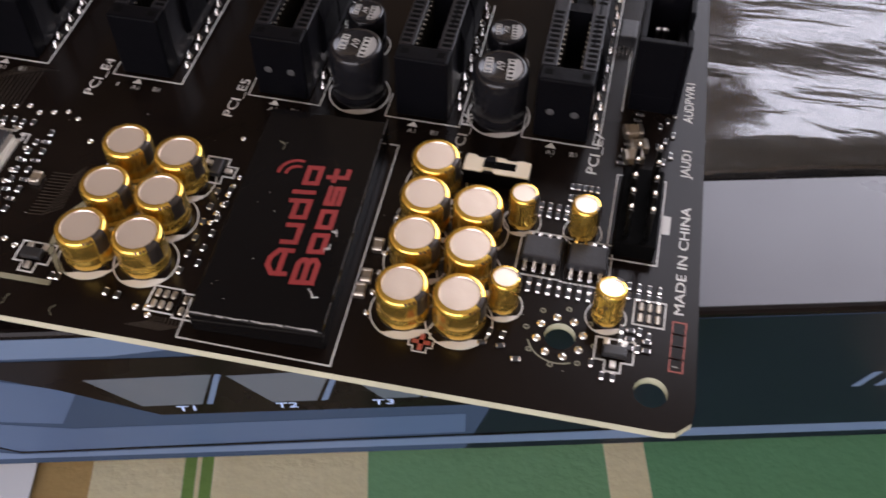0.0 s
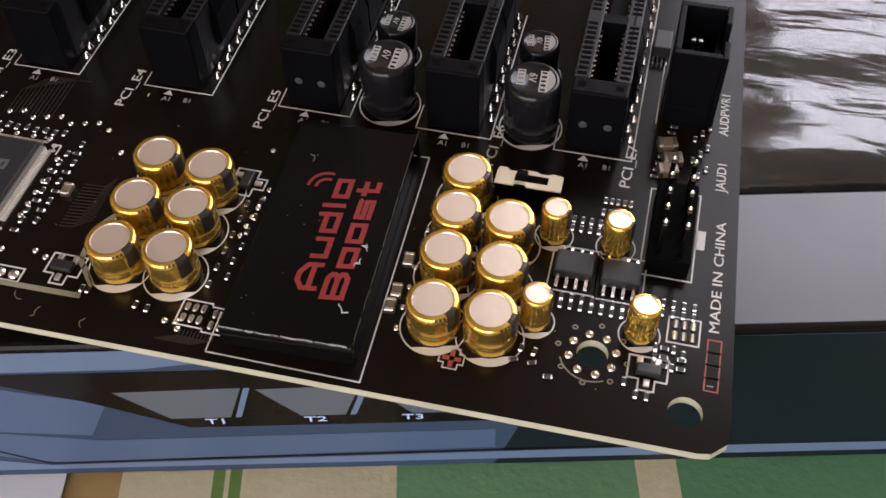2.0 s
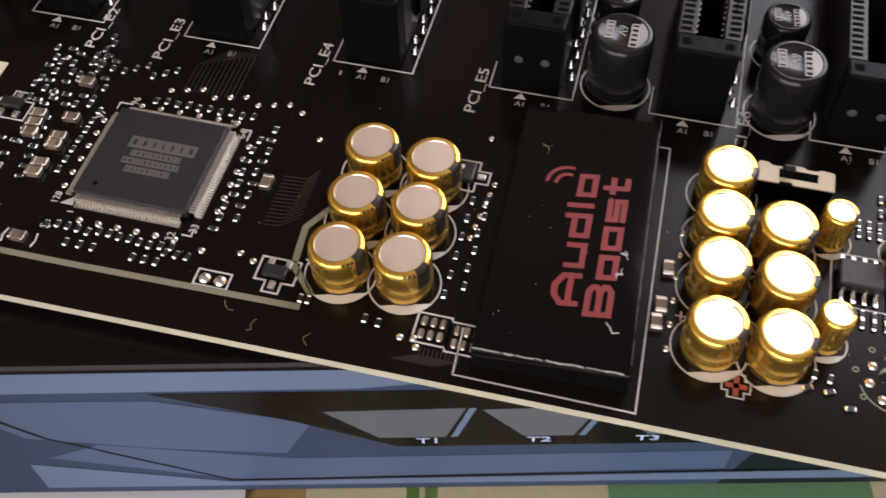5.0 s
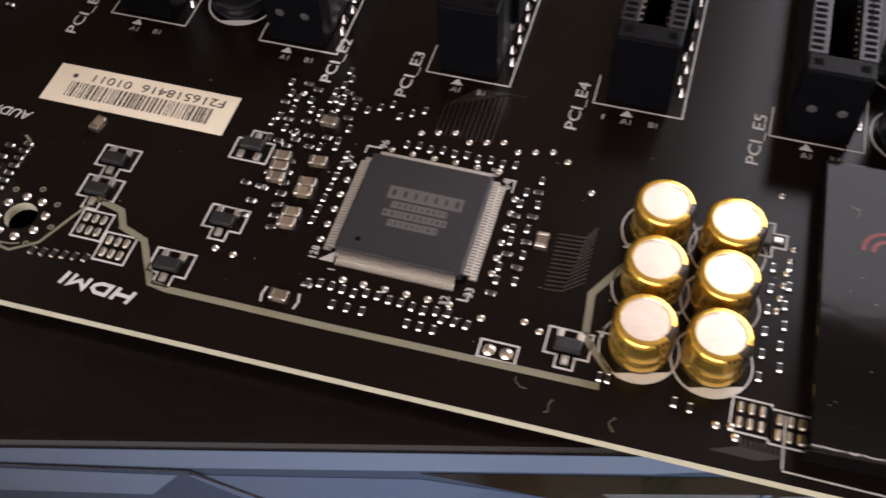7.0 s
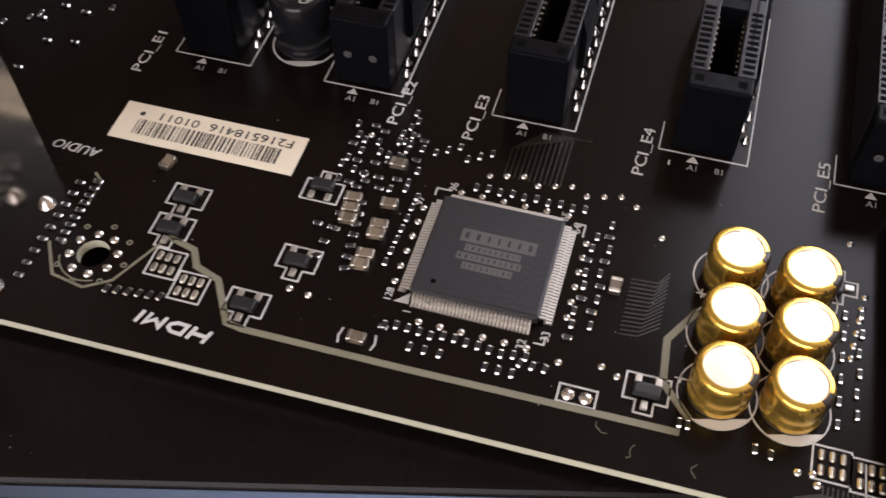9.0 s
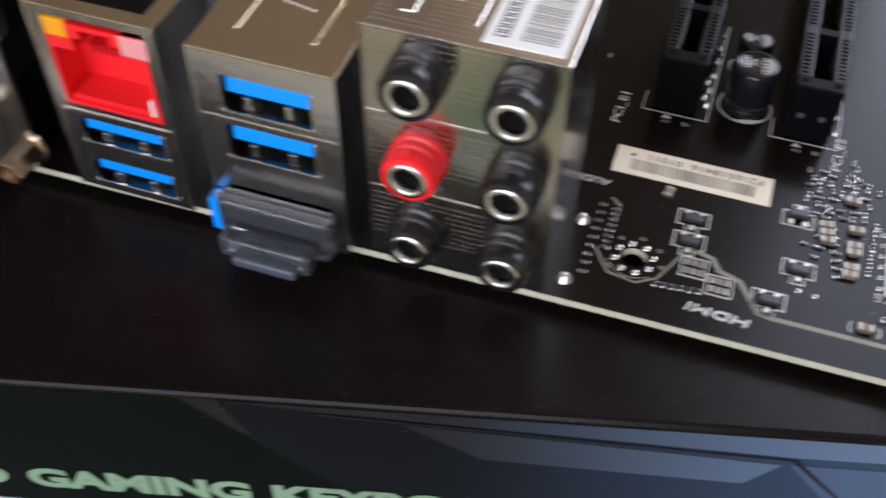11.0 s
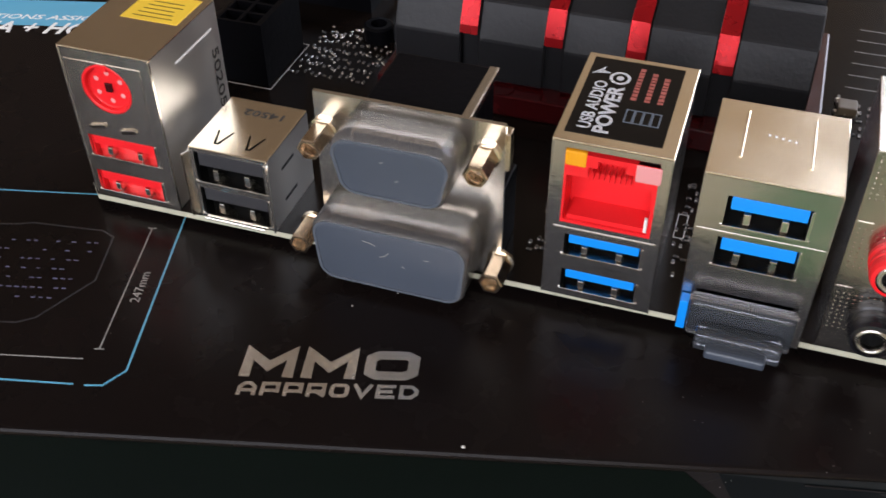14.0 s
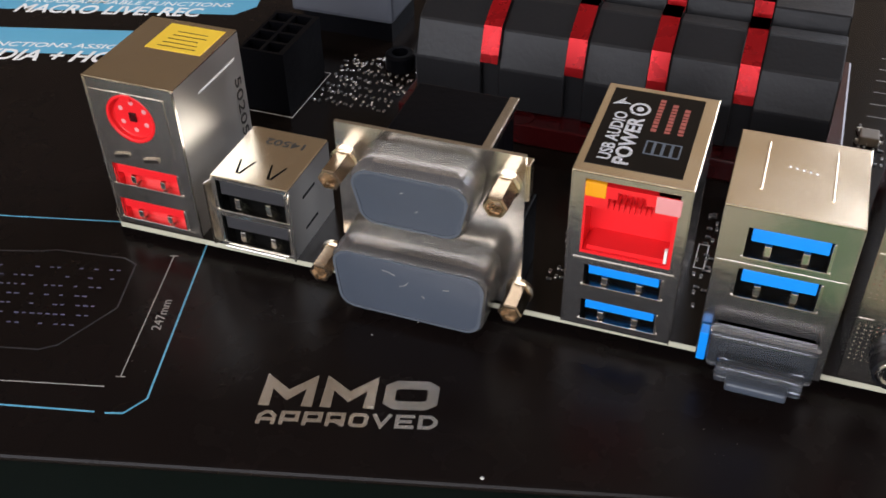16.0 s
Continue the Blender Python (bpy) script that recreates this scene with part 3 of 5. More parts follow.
for bx, by, w, h, words, size, ln in ((-15.5, 5.45, 13.3, 1.05, "PROGRAMMABLE FUNCTIONS", 0.20, 0), (-15.0, 3.15, 11.3, 1.30, "FUNCTIONS ASSIGNABLE", 0.18, 0)):
    m = pose(bx, by, BOX_TOP, 0, 0, BOX_TURN)
    bm = prism([(0, 0), (w - 0.5, 0), (w, 0.5), (w, h), (0, h)], 0, 0.003)
    bm.transform(m)
    part("banner", bm, M_CYAN, box, "pale blue printed banner")
BANNER_1, BANNER_2 = pose(-9.3, 6.72, BOX_TOP + 0.004, 0, 0, BOX_TURN), pose(-9.0, 4.15, BOX_TOP + 0.004, 0, 0, BOX_TURN)
letters("banner_lettering", "MACRO LIVE! REC", M_LABEL_WHITE, box, BANNER_1 @ flat(0.4, 0.18, 0), 0.46, slant=0.25, bold=0.02, length=5.2)
letters("banner_lettering", "PROGRAMMABLE FUNCTIONS", M_LABEL_WHITE, box, BANNER_1 @ flat(0.5, 0.76, 0), 0.22, slant=0.25, bold=0.01, length=5.8)
letters("banner_lettering", "MEDIA + HOT KEYS", M_LABEL_WHITE, box, BANNER_2 @ flat(0.4, 0.18, 0), 0.52, slant=0.25, bold=0.02, length=6.2)
letters("banner_lettering", "FUNCTIONS ASSIGNABLE", M_LABEL_WHITE, box, BANNER_2 @ flat(0.5, 0.86, 0), 0.22, slant=0.25, bold=0.01, length=5.2)

# a sheet of silver film on the box beside the board
def film_sheet():
    bm = bmesh.new()
    nx, ny = 70, 130
    g = []
    for j in range(ny + 1):
        row = []
        for i in range(nx + 1):
            u, v = 29.0 + 12.5 * i / nx, 2.15 + 20.0 * j / ny
            z = BOX_TOP + 0.22 - 0.10 * max(0.0, 32.9 - u) + 0.060 * math.sin(2.75 * (v - 2.1) + 0.9 * noise.noise(Vector((u * 0.3, v * 0.3, 3)))) + 0.03 * noise.noise(Vector((u * 0.30, v * 0.9, 7))) + 0.016 * noise.noise(Vector((u * 0.9, v * 3.6, 9)))
            z = max(z, BOX_TOP + 0.02)
            if j < 3:
                z = BOX_TOP + 0.015 + (z - BOX_TOP - 0.015) * j / 3
            row.append(bm.verts.new((u, v, z)))
        g.append(row)
    for j in range(ny):
        for i in range(nx):
            bm.faces.new((g[j][i], g[j][i + 1], g[j + 1][i + 1], g[j + 1][i]))
    bmesh.ops.solidify(bm, geom=bm.faces[:], thickness=0.012)
    return bm


def paper_sheet():
    bm = prism([(-12, -3.2), (22.52, -3.2), (22.48, -0.9), (22.52, 0.8), (-12, 0.8)], TABLE_Z + 0.05, TABLE_Z + 0.075)
    bm.transform(BOX)
    return bm


tagged(link_mesh("paper_sheet", paper_sheet(), M_PAPER_BLUE), "pale grey paper sheet under the keyboard box", "paper")
# specks of dust on the box top
for x, y, r in ((7.88, -3.66, 0.035), (5.1, -1.35, 0.016), (5.75, -0.8, 0.014)):
    tagged(link_mesh("dust_speck", lathe([(0, 0), (r, r * 0.25), (r * 0.6, r * 0.85), (0, r)], 8, at=(x, y, BOX_TOP)), M_SILK), "tiny white speck lying on the black box", "dust", "specks on the box")

# ---- the motherboard ----
board = thing("motherboard", "black computer motherboard with gold capacitors and metal rear ports", "motherboard")
X0, X1, Y0, Y1 = -1.0, 30.28, 0.10, 24.4
HOLES = [(29.85, 0.63, 0.19), (28.77, 1.15, 0.18), (16.25, 0.99, 0.18)]


def pcb():
    """The board with its mounting holes cut through."""
    ch = 0.35
    out = [(X0 + ch, -0.30), (30.02, 0.165), (30.16, 0.19), (30.32, 0.34), (30.345, 0.5), (29.55, Y1), (X0, Y1), (X0, -0.30 + ch)]
    bm = bmesh.new()
    edges = []
    for z in (0.0,):
        vs = [bm.verts.new((x, y, z)) for x, y in out]
        edges += [bm.edges.new((vs[k], vs[(k + 1) % len(vs)])) for k in range(len(vs))]
        for hx, hy, r in HOLES:
            ring = [bm.verts.new((hx + r * math.cos(2 * math.pi * k / 28), hy + r * math.sin(2 * math.pi * k / 28), z)) for k in range(28)]
            edges += [bm.edges.new((ring[k], ring[(k + 1) % 28])) for k in range(28)]
    bmesh.ops.triangle_fill(bm, use_beauty=True, use_dissolve=False, edges=edges)
    for f in list(bm.faces):
        c = f.calc_center_median()
        if any((c.x - hx) ** 2 + (c.y - hy) ** 2 < (r * 0.9) ** 2 for hx, hy, r in HOLES):
            bm.faces.remove(f)
    bmesh.ops.recalc_face_normals(bm, faces=bm.faces[:])
    if bm.faces[:][0].normal.z < 0:
        bmesh.ops.reverse_faces(bm, faces=bm.faces[:])
    ext = bmesh.ops.extrude_face_region(bm, geom=bm.faces[:])
    for v in ext["geom"]:
        if isinstance(v, bmesh.types.BMVert):
            v.co.z -= 0.12
    bmesh.ops.recalc_face_normals(bm, faces=bm.faces[:])
    bm.normal_update()
    for f in bm.faces:
        f.material_index = 1 if abs(f.normal.z) < 0.5 else 0
    return bm


part("circuit_board", pcb(), [M_PCB, M_PCB_EDGE], board, "black circuit board with pale laminate edge")
bm = None
rnd = random.Random(11)
for k in range(70):
    x, y = (rnd.uniform(0, 29), rnd.uniform(2.5, 20))
    bm = lathe([(0.06, -0.12), (0.045, -0.25), (0.03, -0.298), (0, -0.299)], 8, at=(x, y, 0), bm=bm)
tagged(part("solder_pins", bm, M_SOLDER, board), kind="stuff")

SZ = 0.0  # ink lies on the board


def silk(pts, width=0.018, closed=False, mat=None):
    return part("printed_line", stroke(pts, width, SZ, closed=closed, thick=0.004), mat or M_SILK, board)


def silk_rect(x0, y0, x1, y1, width=0.016):
    return part("printed_line", rect(x0, y0, x1, y1, width, SZ), M_SILK, board)


def silk_words(text, x, y, turn, height, length=None, mat=None, bold=0.0, slant=0.0):
    return letters("lettering", text, mat or M_SILK, board, flat(x, y, SZ + 0.003, turn), height, bold=bold, slant=slant, length=length)


# ---- gold capacitors ----
def gold_capacitor(r, h):
    sleeve = [(r * 0.95, 0.02), (r, 0.05), (r, 0.16), (r * 0.965, 0.185), (r * 0.965, 0.205), (r, 0.24), (r, h - 0.08), (r * 0.985, h - 0.035), (r * 0.94, h - 0.010), (r * 0.88, h), (r * 0.76, h)]
    cap = link_mesh("capacitor", lathe(sleeve, 40), M_GOLD, board, "gold sleeved electrolytic capacitor", smooth=True)
    part("top", lathe([(r * 0.765, h - 0.004), (r * 0.74, h - 0.016), (0, h - 0.016)], 36), M_CAP_TOP, cap, "bare aluminium top")
    part("base", lathe([(r * 0.97, 0.0), (r * 0.97, 0.02), (r * 0.92, 0.03)], 32), M_JACK, cap, "dark rubber base")
    # the dark polarity stripe runs up the sleeve and over its rim
    bm = bmesh.new()
    a0, a1, n = -34, -2, 8
    rows = []
    for rr, zz in [(r + 0.004, 0.25), (r + 0.004, h - 0.08), (r * 0.985 + 0.004, h - 0.033), (r * 0.94 + 0.003, h - 0.006), (r * 0.88, h + 0.004), (r * 0.775, h + 0.003)]:
        rows.append([bm.verts.new((rr * math.cos(radians(a0 + (a1 - a0) * k / n)), rr * math.sin(radians(a0 + (a1 - a0) * k / n)), zz)) for k in range(n + 1)])
    for lo, hi in zip(rows, rows[1:]):
        for k in range(n):
            bm.faces.new((lo[k], lo[k + 1], hi[k + 1], hi[k]))
    part("stripe", bm, M_STRIPE, cap, "dark polarity stripe", smooth=True)
    bm = bmesh.new()
    rn = random.Random(5)
    for (r0, z0), (r1, z1), a, end, wide in (((r * 0.99, h - 0.030), (r * 0.93, h - 0.004), 128, 196, 1.0), ((r * 0.99, h - 0.030), (r * 0.93, h - 0.004), 298, 318, 1.4), ((r, h * 0.60), (r, h * 0.72), 168, 186, 1.2)):
        while a < end:
            w = rn.uniform(2.5, 5) * wide
            q = []
            for aa, rr, zz in ((a, r0, z0), (a + w, r0, z0), (a + w, r1, z1), (a, r1, z1)):
                q.append(bm.verts.new(((rr + 0.005) * math.cos(radians(aa)), (rr + 0.005) * math.sin(radians(aa)), zz + 0.002)))
            bm.faces.new(q)
            a += w + rn.uniform(2, 4) * wide
    part("marking", bm, M_BROWN_STRIPE, cap, "rows of small dark marks")
    return cap


def place_part(src, at, turn=0.0):
    o = copy_thing(src, pose(at[0] * CM, at[1] * CM, at[2] * CM if len(at) > 2 else 0, 0, 0, turn))
    return o


CAP_R, CAP_H = 0.31, 0.53
big = gold_capacitor(CAP_R, CAP_H)
BIG = [(23.03, 1.13), (23.73, 1.16), (23.02, 1.84), (23.72, 1.85), (22.99, 2.57), (23.71, 2.51),
       (26.94, 1.12), (27.60, 1.12), (26.91, 1.86), (27.58, 1.83), (26.89, 2.50), (27.54, 2.49), (26.88, 3.14)]
big.location = (BIG[0][0] * CM, BIG[0][1] * CM, 0)
for k, p in enumerate(BIG[1:]):
    place_part(big, p, (k * 37) % 23 - 11)
small = gold_capacitor(0.182, 0.53)
SMALL = [(28.06, 2.76), (28.82, 2.74), (28.05, 1.45), (29.25, 1.53)]
small.location = (SMALL[0][0] * CM, SMALL[0][1] * CM, 0)
for k, p in enumerate(SMALL[1:]):
    place_part(small, p, 40 * k).rotation_euler.y += radians((0, 2, 5)[k])
for x, y in BIG + SMALL:
    r = (0.39 if (x, y) in BIG else 0.235)
    ring = [(x + r * math.cos(2 * math.pi * k / 36), y - 0.01 + r * math.sin(2 * math.pi * k / 36)) for k in range(36)]
    silk(ring, 0.015, True)
    half = [(x + (r - 0.01) * math.cos(radians(a)), y - 0.01 + (r - 0.01) * math.sin(radians(a))) for a in range(-118, -29, 8)]
    part("printed_patch", prism(half, SZ, SZ + 0.003), M_SILK, board)
for x, y in ((22.72, 2.28), (22.66, 1.20), (26.62, 1.42), (27.98, 2.95), (27.34, 1.42)):
    silk([(x - 0.05, y), (x + 0.05, y)], 0.016)
    silk([(x, y - 0.05), (x, y + 0.05)], 0.016)


# ---- black capacitors beside the slots ----
def black_capacitor(r, h):
    c = link_mesh("capacitor", lathe([(r * 0.95, 0.02), (r, 0.06), (r, 0.15), (r * 0.93, 0.18), (r, 0.21), (r, h - 0.07), (r * 0.96, h - 0.02), (r * 0.86, h), (r * 0.80, h)], 40), M_BLACK_SLEEVE, board, "black sleeved electrolytic capacitor", smooth=True)
    part("top", lathe([(r * 0.80, h - 0.003), (r * 0.78, h - 0.012), (0, h - 0.012)], 36), M_BLACK_SLEEVE, c, "black lacquered top", smooth=True)
    seg = [(r * 0.76 * math.cos(radians(a)), r * 0.76 * math.sin(radians(a))) for a in range(-55, 56, 8)]
    part("polarity_mark", prism(seg, h - 0.012, h - 0.008), M_SEGMENT, c, "silver polarity segment")
    s = r / 0.375
    letters("mark", "6V", M_SILK_DIM, c, pose(-0.06 * s, 0.13 * s, h - 0.011, 0, 0, -94), 0.11 * s)
    rn = random.Random(3)
    for u, long in ((0.09, 0.40), (-0.21, 0.28)):
        bm, a = None, 0.17 * s
        while a > (0.17 - long) * s:
            w = rn.uniform(0.045, 0.075) * s
            bm = rect(u * s, a - w, (u + 0.085) * s, a, 0.018 * s, h - 0.011, bm)
            a -= w + 0.022 * s
        part("mark", bm, M_SILK_DIM, c)
    return c


dark = black_capacitor(0.37, 0.865)
DARK = [(25.46, 4.58), (27.43, 4.55), (17.28, 4.80)]
dark.location = (DARK[0][0] * CM, DARK[0][1] * CM, 0)
for p in DARK[1:]:
    place_part(dark, p, 4)
low = black_capacitor(0.28, 0.62)
LOW = [(25.31, 5.58), (27.34, 5.59), (17.22, 5.80)]
low.location = (LOW[0][0] * CM, LOW[0][1] * CM, 0)
for p in LOW[1:]:
    place_part(low, p, 6)
for x, y in DARK + LOW:
    r = 0.42 if (x, y) in DARK else 0.325
    silk([(x + r * math.cos(2 * math.pi * k / 36), y + r * math.sin(2 * math.pi * k / 36)) for k in range(36)], 0.02, True)
    half = [(x + (r - 0.01) * math.cos(radians(a)), y + (r - 0.01) * math.sin(radians(a))) for a in range(-110, -39, 7)]
    part("printed_patch", prism(half, SZ, SZ + 0.003), M_SILK, board)


# ---- expansion slots ----
def slot(x, length, name_at, words):
    w, h, y0 = 0.36, 1.03, 4.26
    y1 = y0 + length
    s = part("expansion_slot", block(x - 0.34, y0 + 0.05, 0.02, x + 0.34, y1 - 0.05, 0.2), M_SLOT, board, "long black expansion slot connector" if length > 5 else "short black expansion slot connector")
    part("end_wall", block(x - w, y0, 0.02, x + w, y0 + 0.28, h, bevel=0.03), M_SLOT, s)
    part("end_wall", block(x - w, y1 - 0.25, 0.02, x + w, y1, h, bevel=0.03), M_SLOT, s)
    part("side_wall", block(x - w, y0 + 0.278, 0.02, x - 0.16, y1 - 0.248, h - 0.003, bevel=0.012), M_SLOT_SHEEN, s)
    part("side_wall", block(x + 0.16, y0 + 0.278, 0.02, x + w, y1 - 0.248, h - 0.003, bevel=0.012), M_SLOT_SHEEN, s)
    part("key_bridge", block(x - 0.17, y0 + 1.45, 0.1, x + 0.17, y0 + 1.62, h - 0.03), M_SLOT, s)
    n = int((length - 0.7) / 0.1)
    bm, pins = None, None
    for k in range(n):
        y = y0 + 0.36 + 0.1 * k
        if abs(y - (y0 + 1.53)) < 0.11:
            continue
        for sx in (-1, 1):
            # solid dark blocks paint the shade of the contact openings
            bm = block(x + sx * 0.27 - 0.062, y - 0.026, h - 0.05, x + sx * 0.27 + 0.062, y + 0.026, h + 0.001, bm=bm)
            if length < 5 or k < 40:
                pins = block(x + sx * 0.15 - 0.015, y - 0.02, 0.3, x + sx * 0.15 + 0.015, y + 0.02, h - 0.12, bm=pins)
    tagged(part("contact_slot_shade", bm, M_SLOT_DEEP, s), kind="stuff")
    tagged(part("contact", pins, M_CONTACT, s, "rows of gilt contacts darkened for the slot's shade"), kind="stuff")
    for dx in (-0.16, 0.16) if length > 5 else ():
        part("foot_dimple", lathe([(0.055, 0), (0.05, 0.006), (0.018, 0.010), (0, 0.010)], 14, "-y", (x + dx, y0, 0.48)), M_SEGMENT_DIM, s)
    for dx in (-0.24, 0.24):
        # dark squares paint the shade in the end wall's pockets
        part("pocket_shade", block(x + dx - 0.05, y0 + 0.10, h - 0.04, x + dx + 0.05, y0 + 0.20, h + 0.002), M_SLOT_DEEP, s)
    for k in range(5):
        rib = prism([(0.24, h), (w + 0.005, h - 0.01), (w + 0.075, h - 0.26), (w + 0.075, 0.3), (w - 0.02, 0.2), (0.24, 0.2)], 0.0, 0.60)
        rib.transform(pose(x, y0 + 0.75 + 0.66 * k, 0, 90) @ Matrix.Diagonal((1, 1, -1, 1)))
        bmesh.ops.recalc_face_normals(rib, faces=rib.faces[:])
        part("rib", rib, M_SLOT, s)
        if length < 5 and k == 2:
            break
    silk([(x - 0.50, y0 - 0.05), (x + 0.53, y0 - 0.05), (x + 0.53, y1 + 0.1)], 0.016)
    silk([(x - 0.50, y0 - 0.05), (x - 0.50, y0 + 0.4)], 0.016)
    part("printed_patch", prism([(x - 0.16, y0 - 0.17), (x - 0.02, y0 - 0.17), (x - 0.09, y0 - 0.07)], SZ, SZ + 0.003), M_SILK, board)
    silk_words("A1", x - 0.14, y0 - 0.29, 0, 0.08, mat=M_SILK_DIM)
    silk_words("B1", x + 0.17, y0 - 0.27, 0, 0.08, mat=M_SILK_DIM)
    silk_words(words, name_at, 3.74, 88, 0.135, length=0.76)
    joints = part("solder_joint", lathe([(0, 0.085), (0.02, 0.075), (0.035, 0.04), (0.05, 0.012), (0.06, 0.0)], 10), M_SOLDER, board, smooth=True)
    joints.location = ((x + 0.46) * CM, (y0 + 0.34) * CM, 0)
    for k in range(1, int(min(length, 3.4) / 0.2)):
        again("solder_joint", joints, board, (x + 0.46 - (0.05 if k % 2 else 0), y0 + 0.34 + 0.2 * k, 0))


for k, (x, ln, tx, words) in enumerate(((16.22, 2.5, 15.44, "PCI_E1"), (18.25, 8.9, 18.86, "PCI_E2"), (20.42, 2.5, 19.80, "PCI_E3"), (22.45, 2.5, 21.84, "PCI_E4"), (24.46, 8.9, 23.88, "PCI_E5"), (26.42, 2.5, 27.08, "PCI_E6"), (28.30, 8.9, 28.86, "PCI_E7"))):
    slot(x, ln, tx, words)


# ---- the glossy sound cover ----
LEAN = Matrix.Rotation(radians(2.0), 4, "Z")
AROUND = Matrix.Translation((25.42, 0.36, 0)) @ LEAN @ Matrix.Translation((-25.42, -0.36, 0))
bm = block(24.64, 0.36, 0.0, 26.21, 3.74, 0.345, bevel=0.03, seg=3)
bm.transform(AROUND)
cover = part("sound_cover", bm, M_COVER, board, "glossy black cover over the sound circuit")
rnd = random.Random(21)
u = 24.66
while u < 26.05:  # the front edge is scuffed pale
    w = rnd.uniform(0.04, 0.20)
    bm = stroke([(u, 0.374 + rnd.uniform(0, 0.010)), (u + w * 0.5, 0.374 + rnd.uniform(-0.006, 0.012)), (u + w, 0.376)], rnd.uniform(0.008, 0.022), 0.341, thick=0.004)
    bm.transform(AROUND)
    part("scuff", bm, M_SILK_DIM, cover, "pale scratch")
    u += w + rnd.uniform(-0.01, 0.05)
v = 0.5
while v < 3.6:  # faint grey strokes paint the highlight along the long edge
    w = rnd.uniform(0.15, 0.5)
    bm = stroke([(26.197, v), (26.197 + rnd.uniform(-0.004, 0.003), v + w * 0.5), (26.197, v + w)], rnd.uniform(0.006, 0.012), 0.341, thick=0.003)
    bm.transform(AROUND)
    part("scuff", bm, M_SEGMENT_DIM, cover, "grey stroke painted as the edge's highlight")
    v += w + rnd.uniform(0.0, 0.12)
block_word("cover_lettering", "Audio", M_RED_INK, cover, pose(25.57, 1.06, 0.346, 0, 0, 91.6), 0.29, 1.76, 0.22, -0.12, gap=0.16, label="red block letters")
block_word("cover_lettering", "Boost", M_RED_INK, cover, pose(25.92, 1.00, 0.346, 0, 0, 91.6), 0.29, 1.84, 0.22, -0.12, gap=0.16, label="red block letters")
for r in (0.13, 0.23):
    part("wave", stroke([(25.20 + r * math.cos(radians(a)), 2.62 + r * math.sin(radians(a))) for a in range(84, 190, 12)], 0.04, 0.346, thick=0.003), M_RED_INK, cover)
silk([(24.49, 0.20), (26.32, 0.20), (26.24, 3.70), (26.13, 3.70)], 0.017)
silk([(24.49, 0.20), (24.47, 0.75)], 0.017)
rnd = random.Random(8)
for x, y in ((25.98, 1.75), (26.02, 0.85), (25.9, 1.50)):
    pts = [(x, y)]
    for k in range(7):
        pts.append((pts[-1][0] + rnd.uniform(-0.04, 0.05), pts[-1][1] + rnd.uniform(-0.03, 0.05)))
    lint = part("lint", stroke(pts, 0.008, 0.345, thick=0.008), M_SILK, cover, "pale hair of lint")


# ---- the big square chip with its leads ----
def quad_chip():
    x0, x1, y0, y1 = 19.76, 21.15, 1.41, 2.73
    c = part("controller_chip", block(x0, y0, 0.02, x1, y1, 0.15, bevel=0.03), M_CHIP, board, "square black chip with fine leads on four sides")
    one = block(-0.0145, -0.135, 0.0, 0.0145, -0.062, 0.020)
    one = block(-0.0145, -0.074, 0.0, 0.0145, -0.054, 0.088, bm=one)
    one = block(-0.0145, -0.070, 0.072, 0.0145, 0.02, 0.092, bm=one)
    lead = part("lead", one, M_LEAD, c)
    lead.location = ((x0 + 0.06) * CM, y0 * CM, 0)
    n = 32
    for side in range(4):
        for k in range(n):
            if side == 0 and k == 0:
                continue
            f = 0.06 + 1.25 * k / (n - 1)
            at = ((x0 + f, y0), (x1, y0 + f * 0.98), (x1 - f, y1), (x0, y1 - f * 0.98))[side]
            again("lead", lead, c, (at[0], at[1], 0), side * 90)
    for k, (ln, hh, yy) in enumerate(((0.72, 0.13, 2.18), (0.58, 0.07, 2.05), (0.70, 0.07, 1.93), (0.52, 0.07, 1.81))):
        b, a, end = None, 20.48 - ln / 2, 20.48 + ln / 2
        rn = random.Random(k)
        while a < end:
            w = hh * rn.uniform(0.45, 0.7)
            b = rect(a, yy, a + w, yy + hh, hh * 0.34, 0.148, b)
            a += w + hh * 0.32
        part("chip_marking", b, M_CHIP_INK, c, "grey marks")
    part("pin_dot", lathe([(0.03, 0.15), (0.026, 0.151), (0, 0.1505)], 14, at=(19.98, 1.56, 0.001)), M_SLOT_DEEP, c)
    silk_words("128", 19.58, 1.28, 90, 0.08)
    silk_words("1", 19.83, 1.18, 90, 0.08)
    silk_words("32", 21.08, 1.08, 90, 0.09)
    silk_words("33", 21.30, 1.24, 90, 0.09)
    silk_words("64", 21.32, 2.70, 90, 0.09)
    silk_words("65", 21.16, 2.84, 90, 0.09)
    silk_words("96", 19.84, 2.92, 90, 0.09)
    silk_words("97", 19.52, 2.62, 90, 0.09)
    part("printed_patch", prism([(19.62, 1.30), (19.78, 1.30), (19.76, 1.44)], SZ, SZ + 0.003), M_SILK, board)
    silk([(19.62, 2.82), (19.62, 2.92), (19.78, 2.92)], 0.018)
    silk([(21.24, 2.84), (21.36, 2.84), (21.36, 2.68)], 0.018)
    silk([(21.16, 1.20), (21.26, 1.20), (21.26, 1.30)], 0.018)


quad_chip()


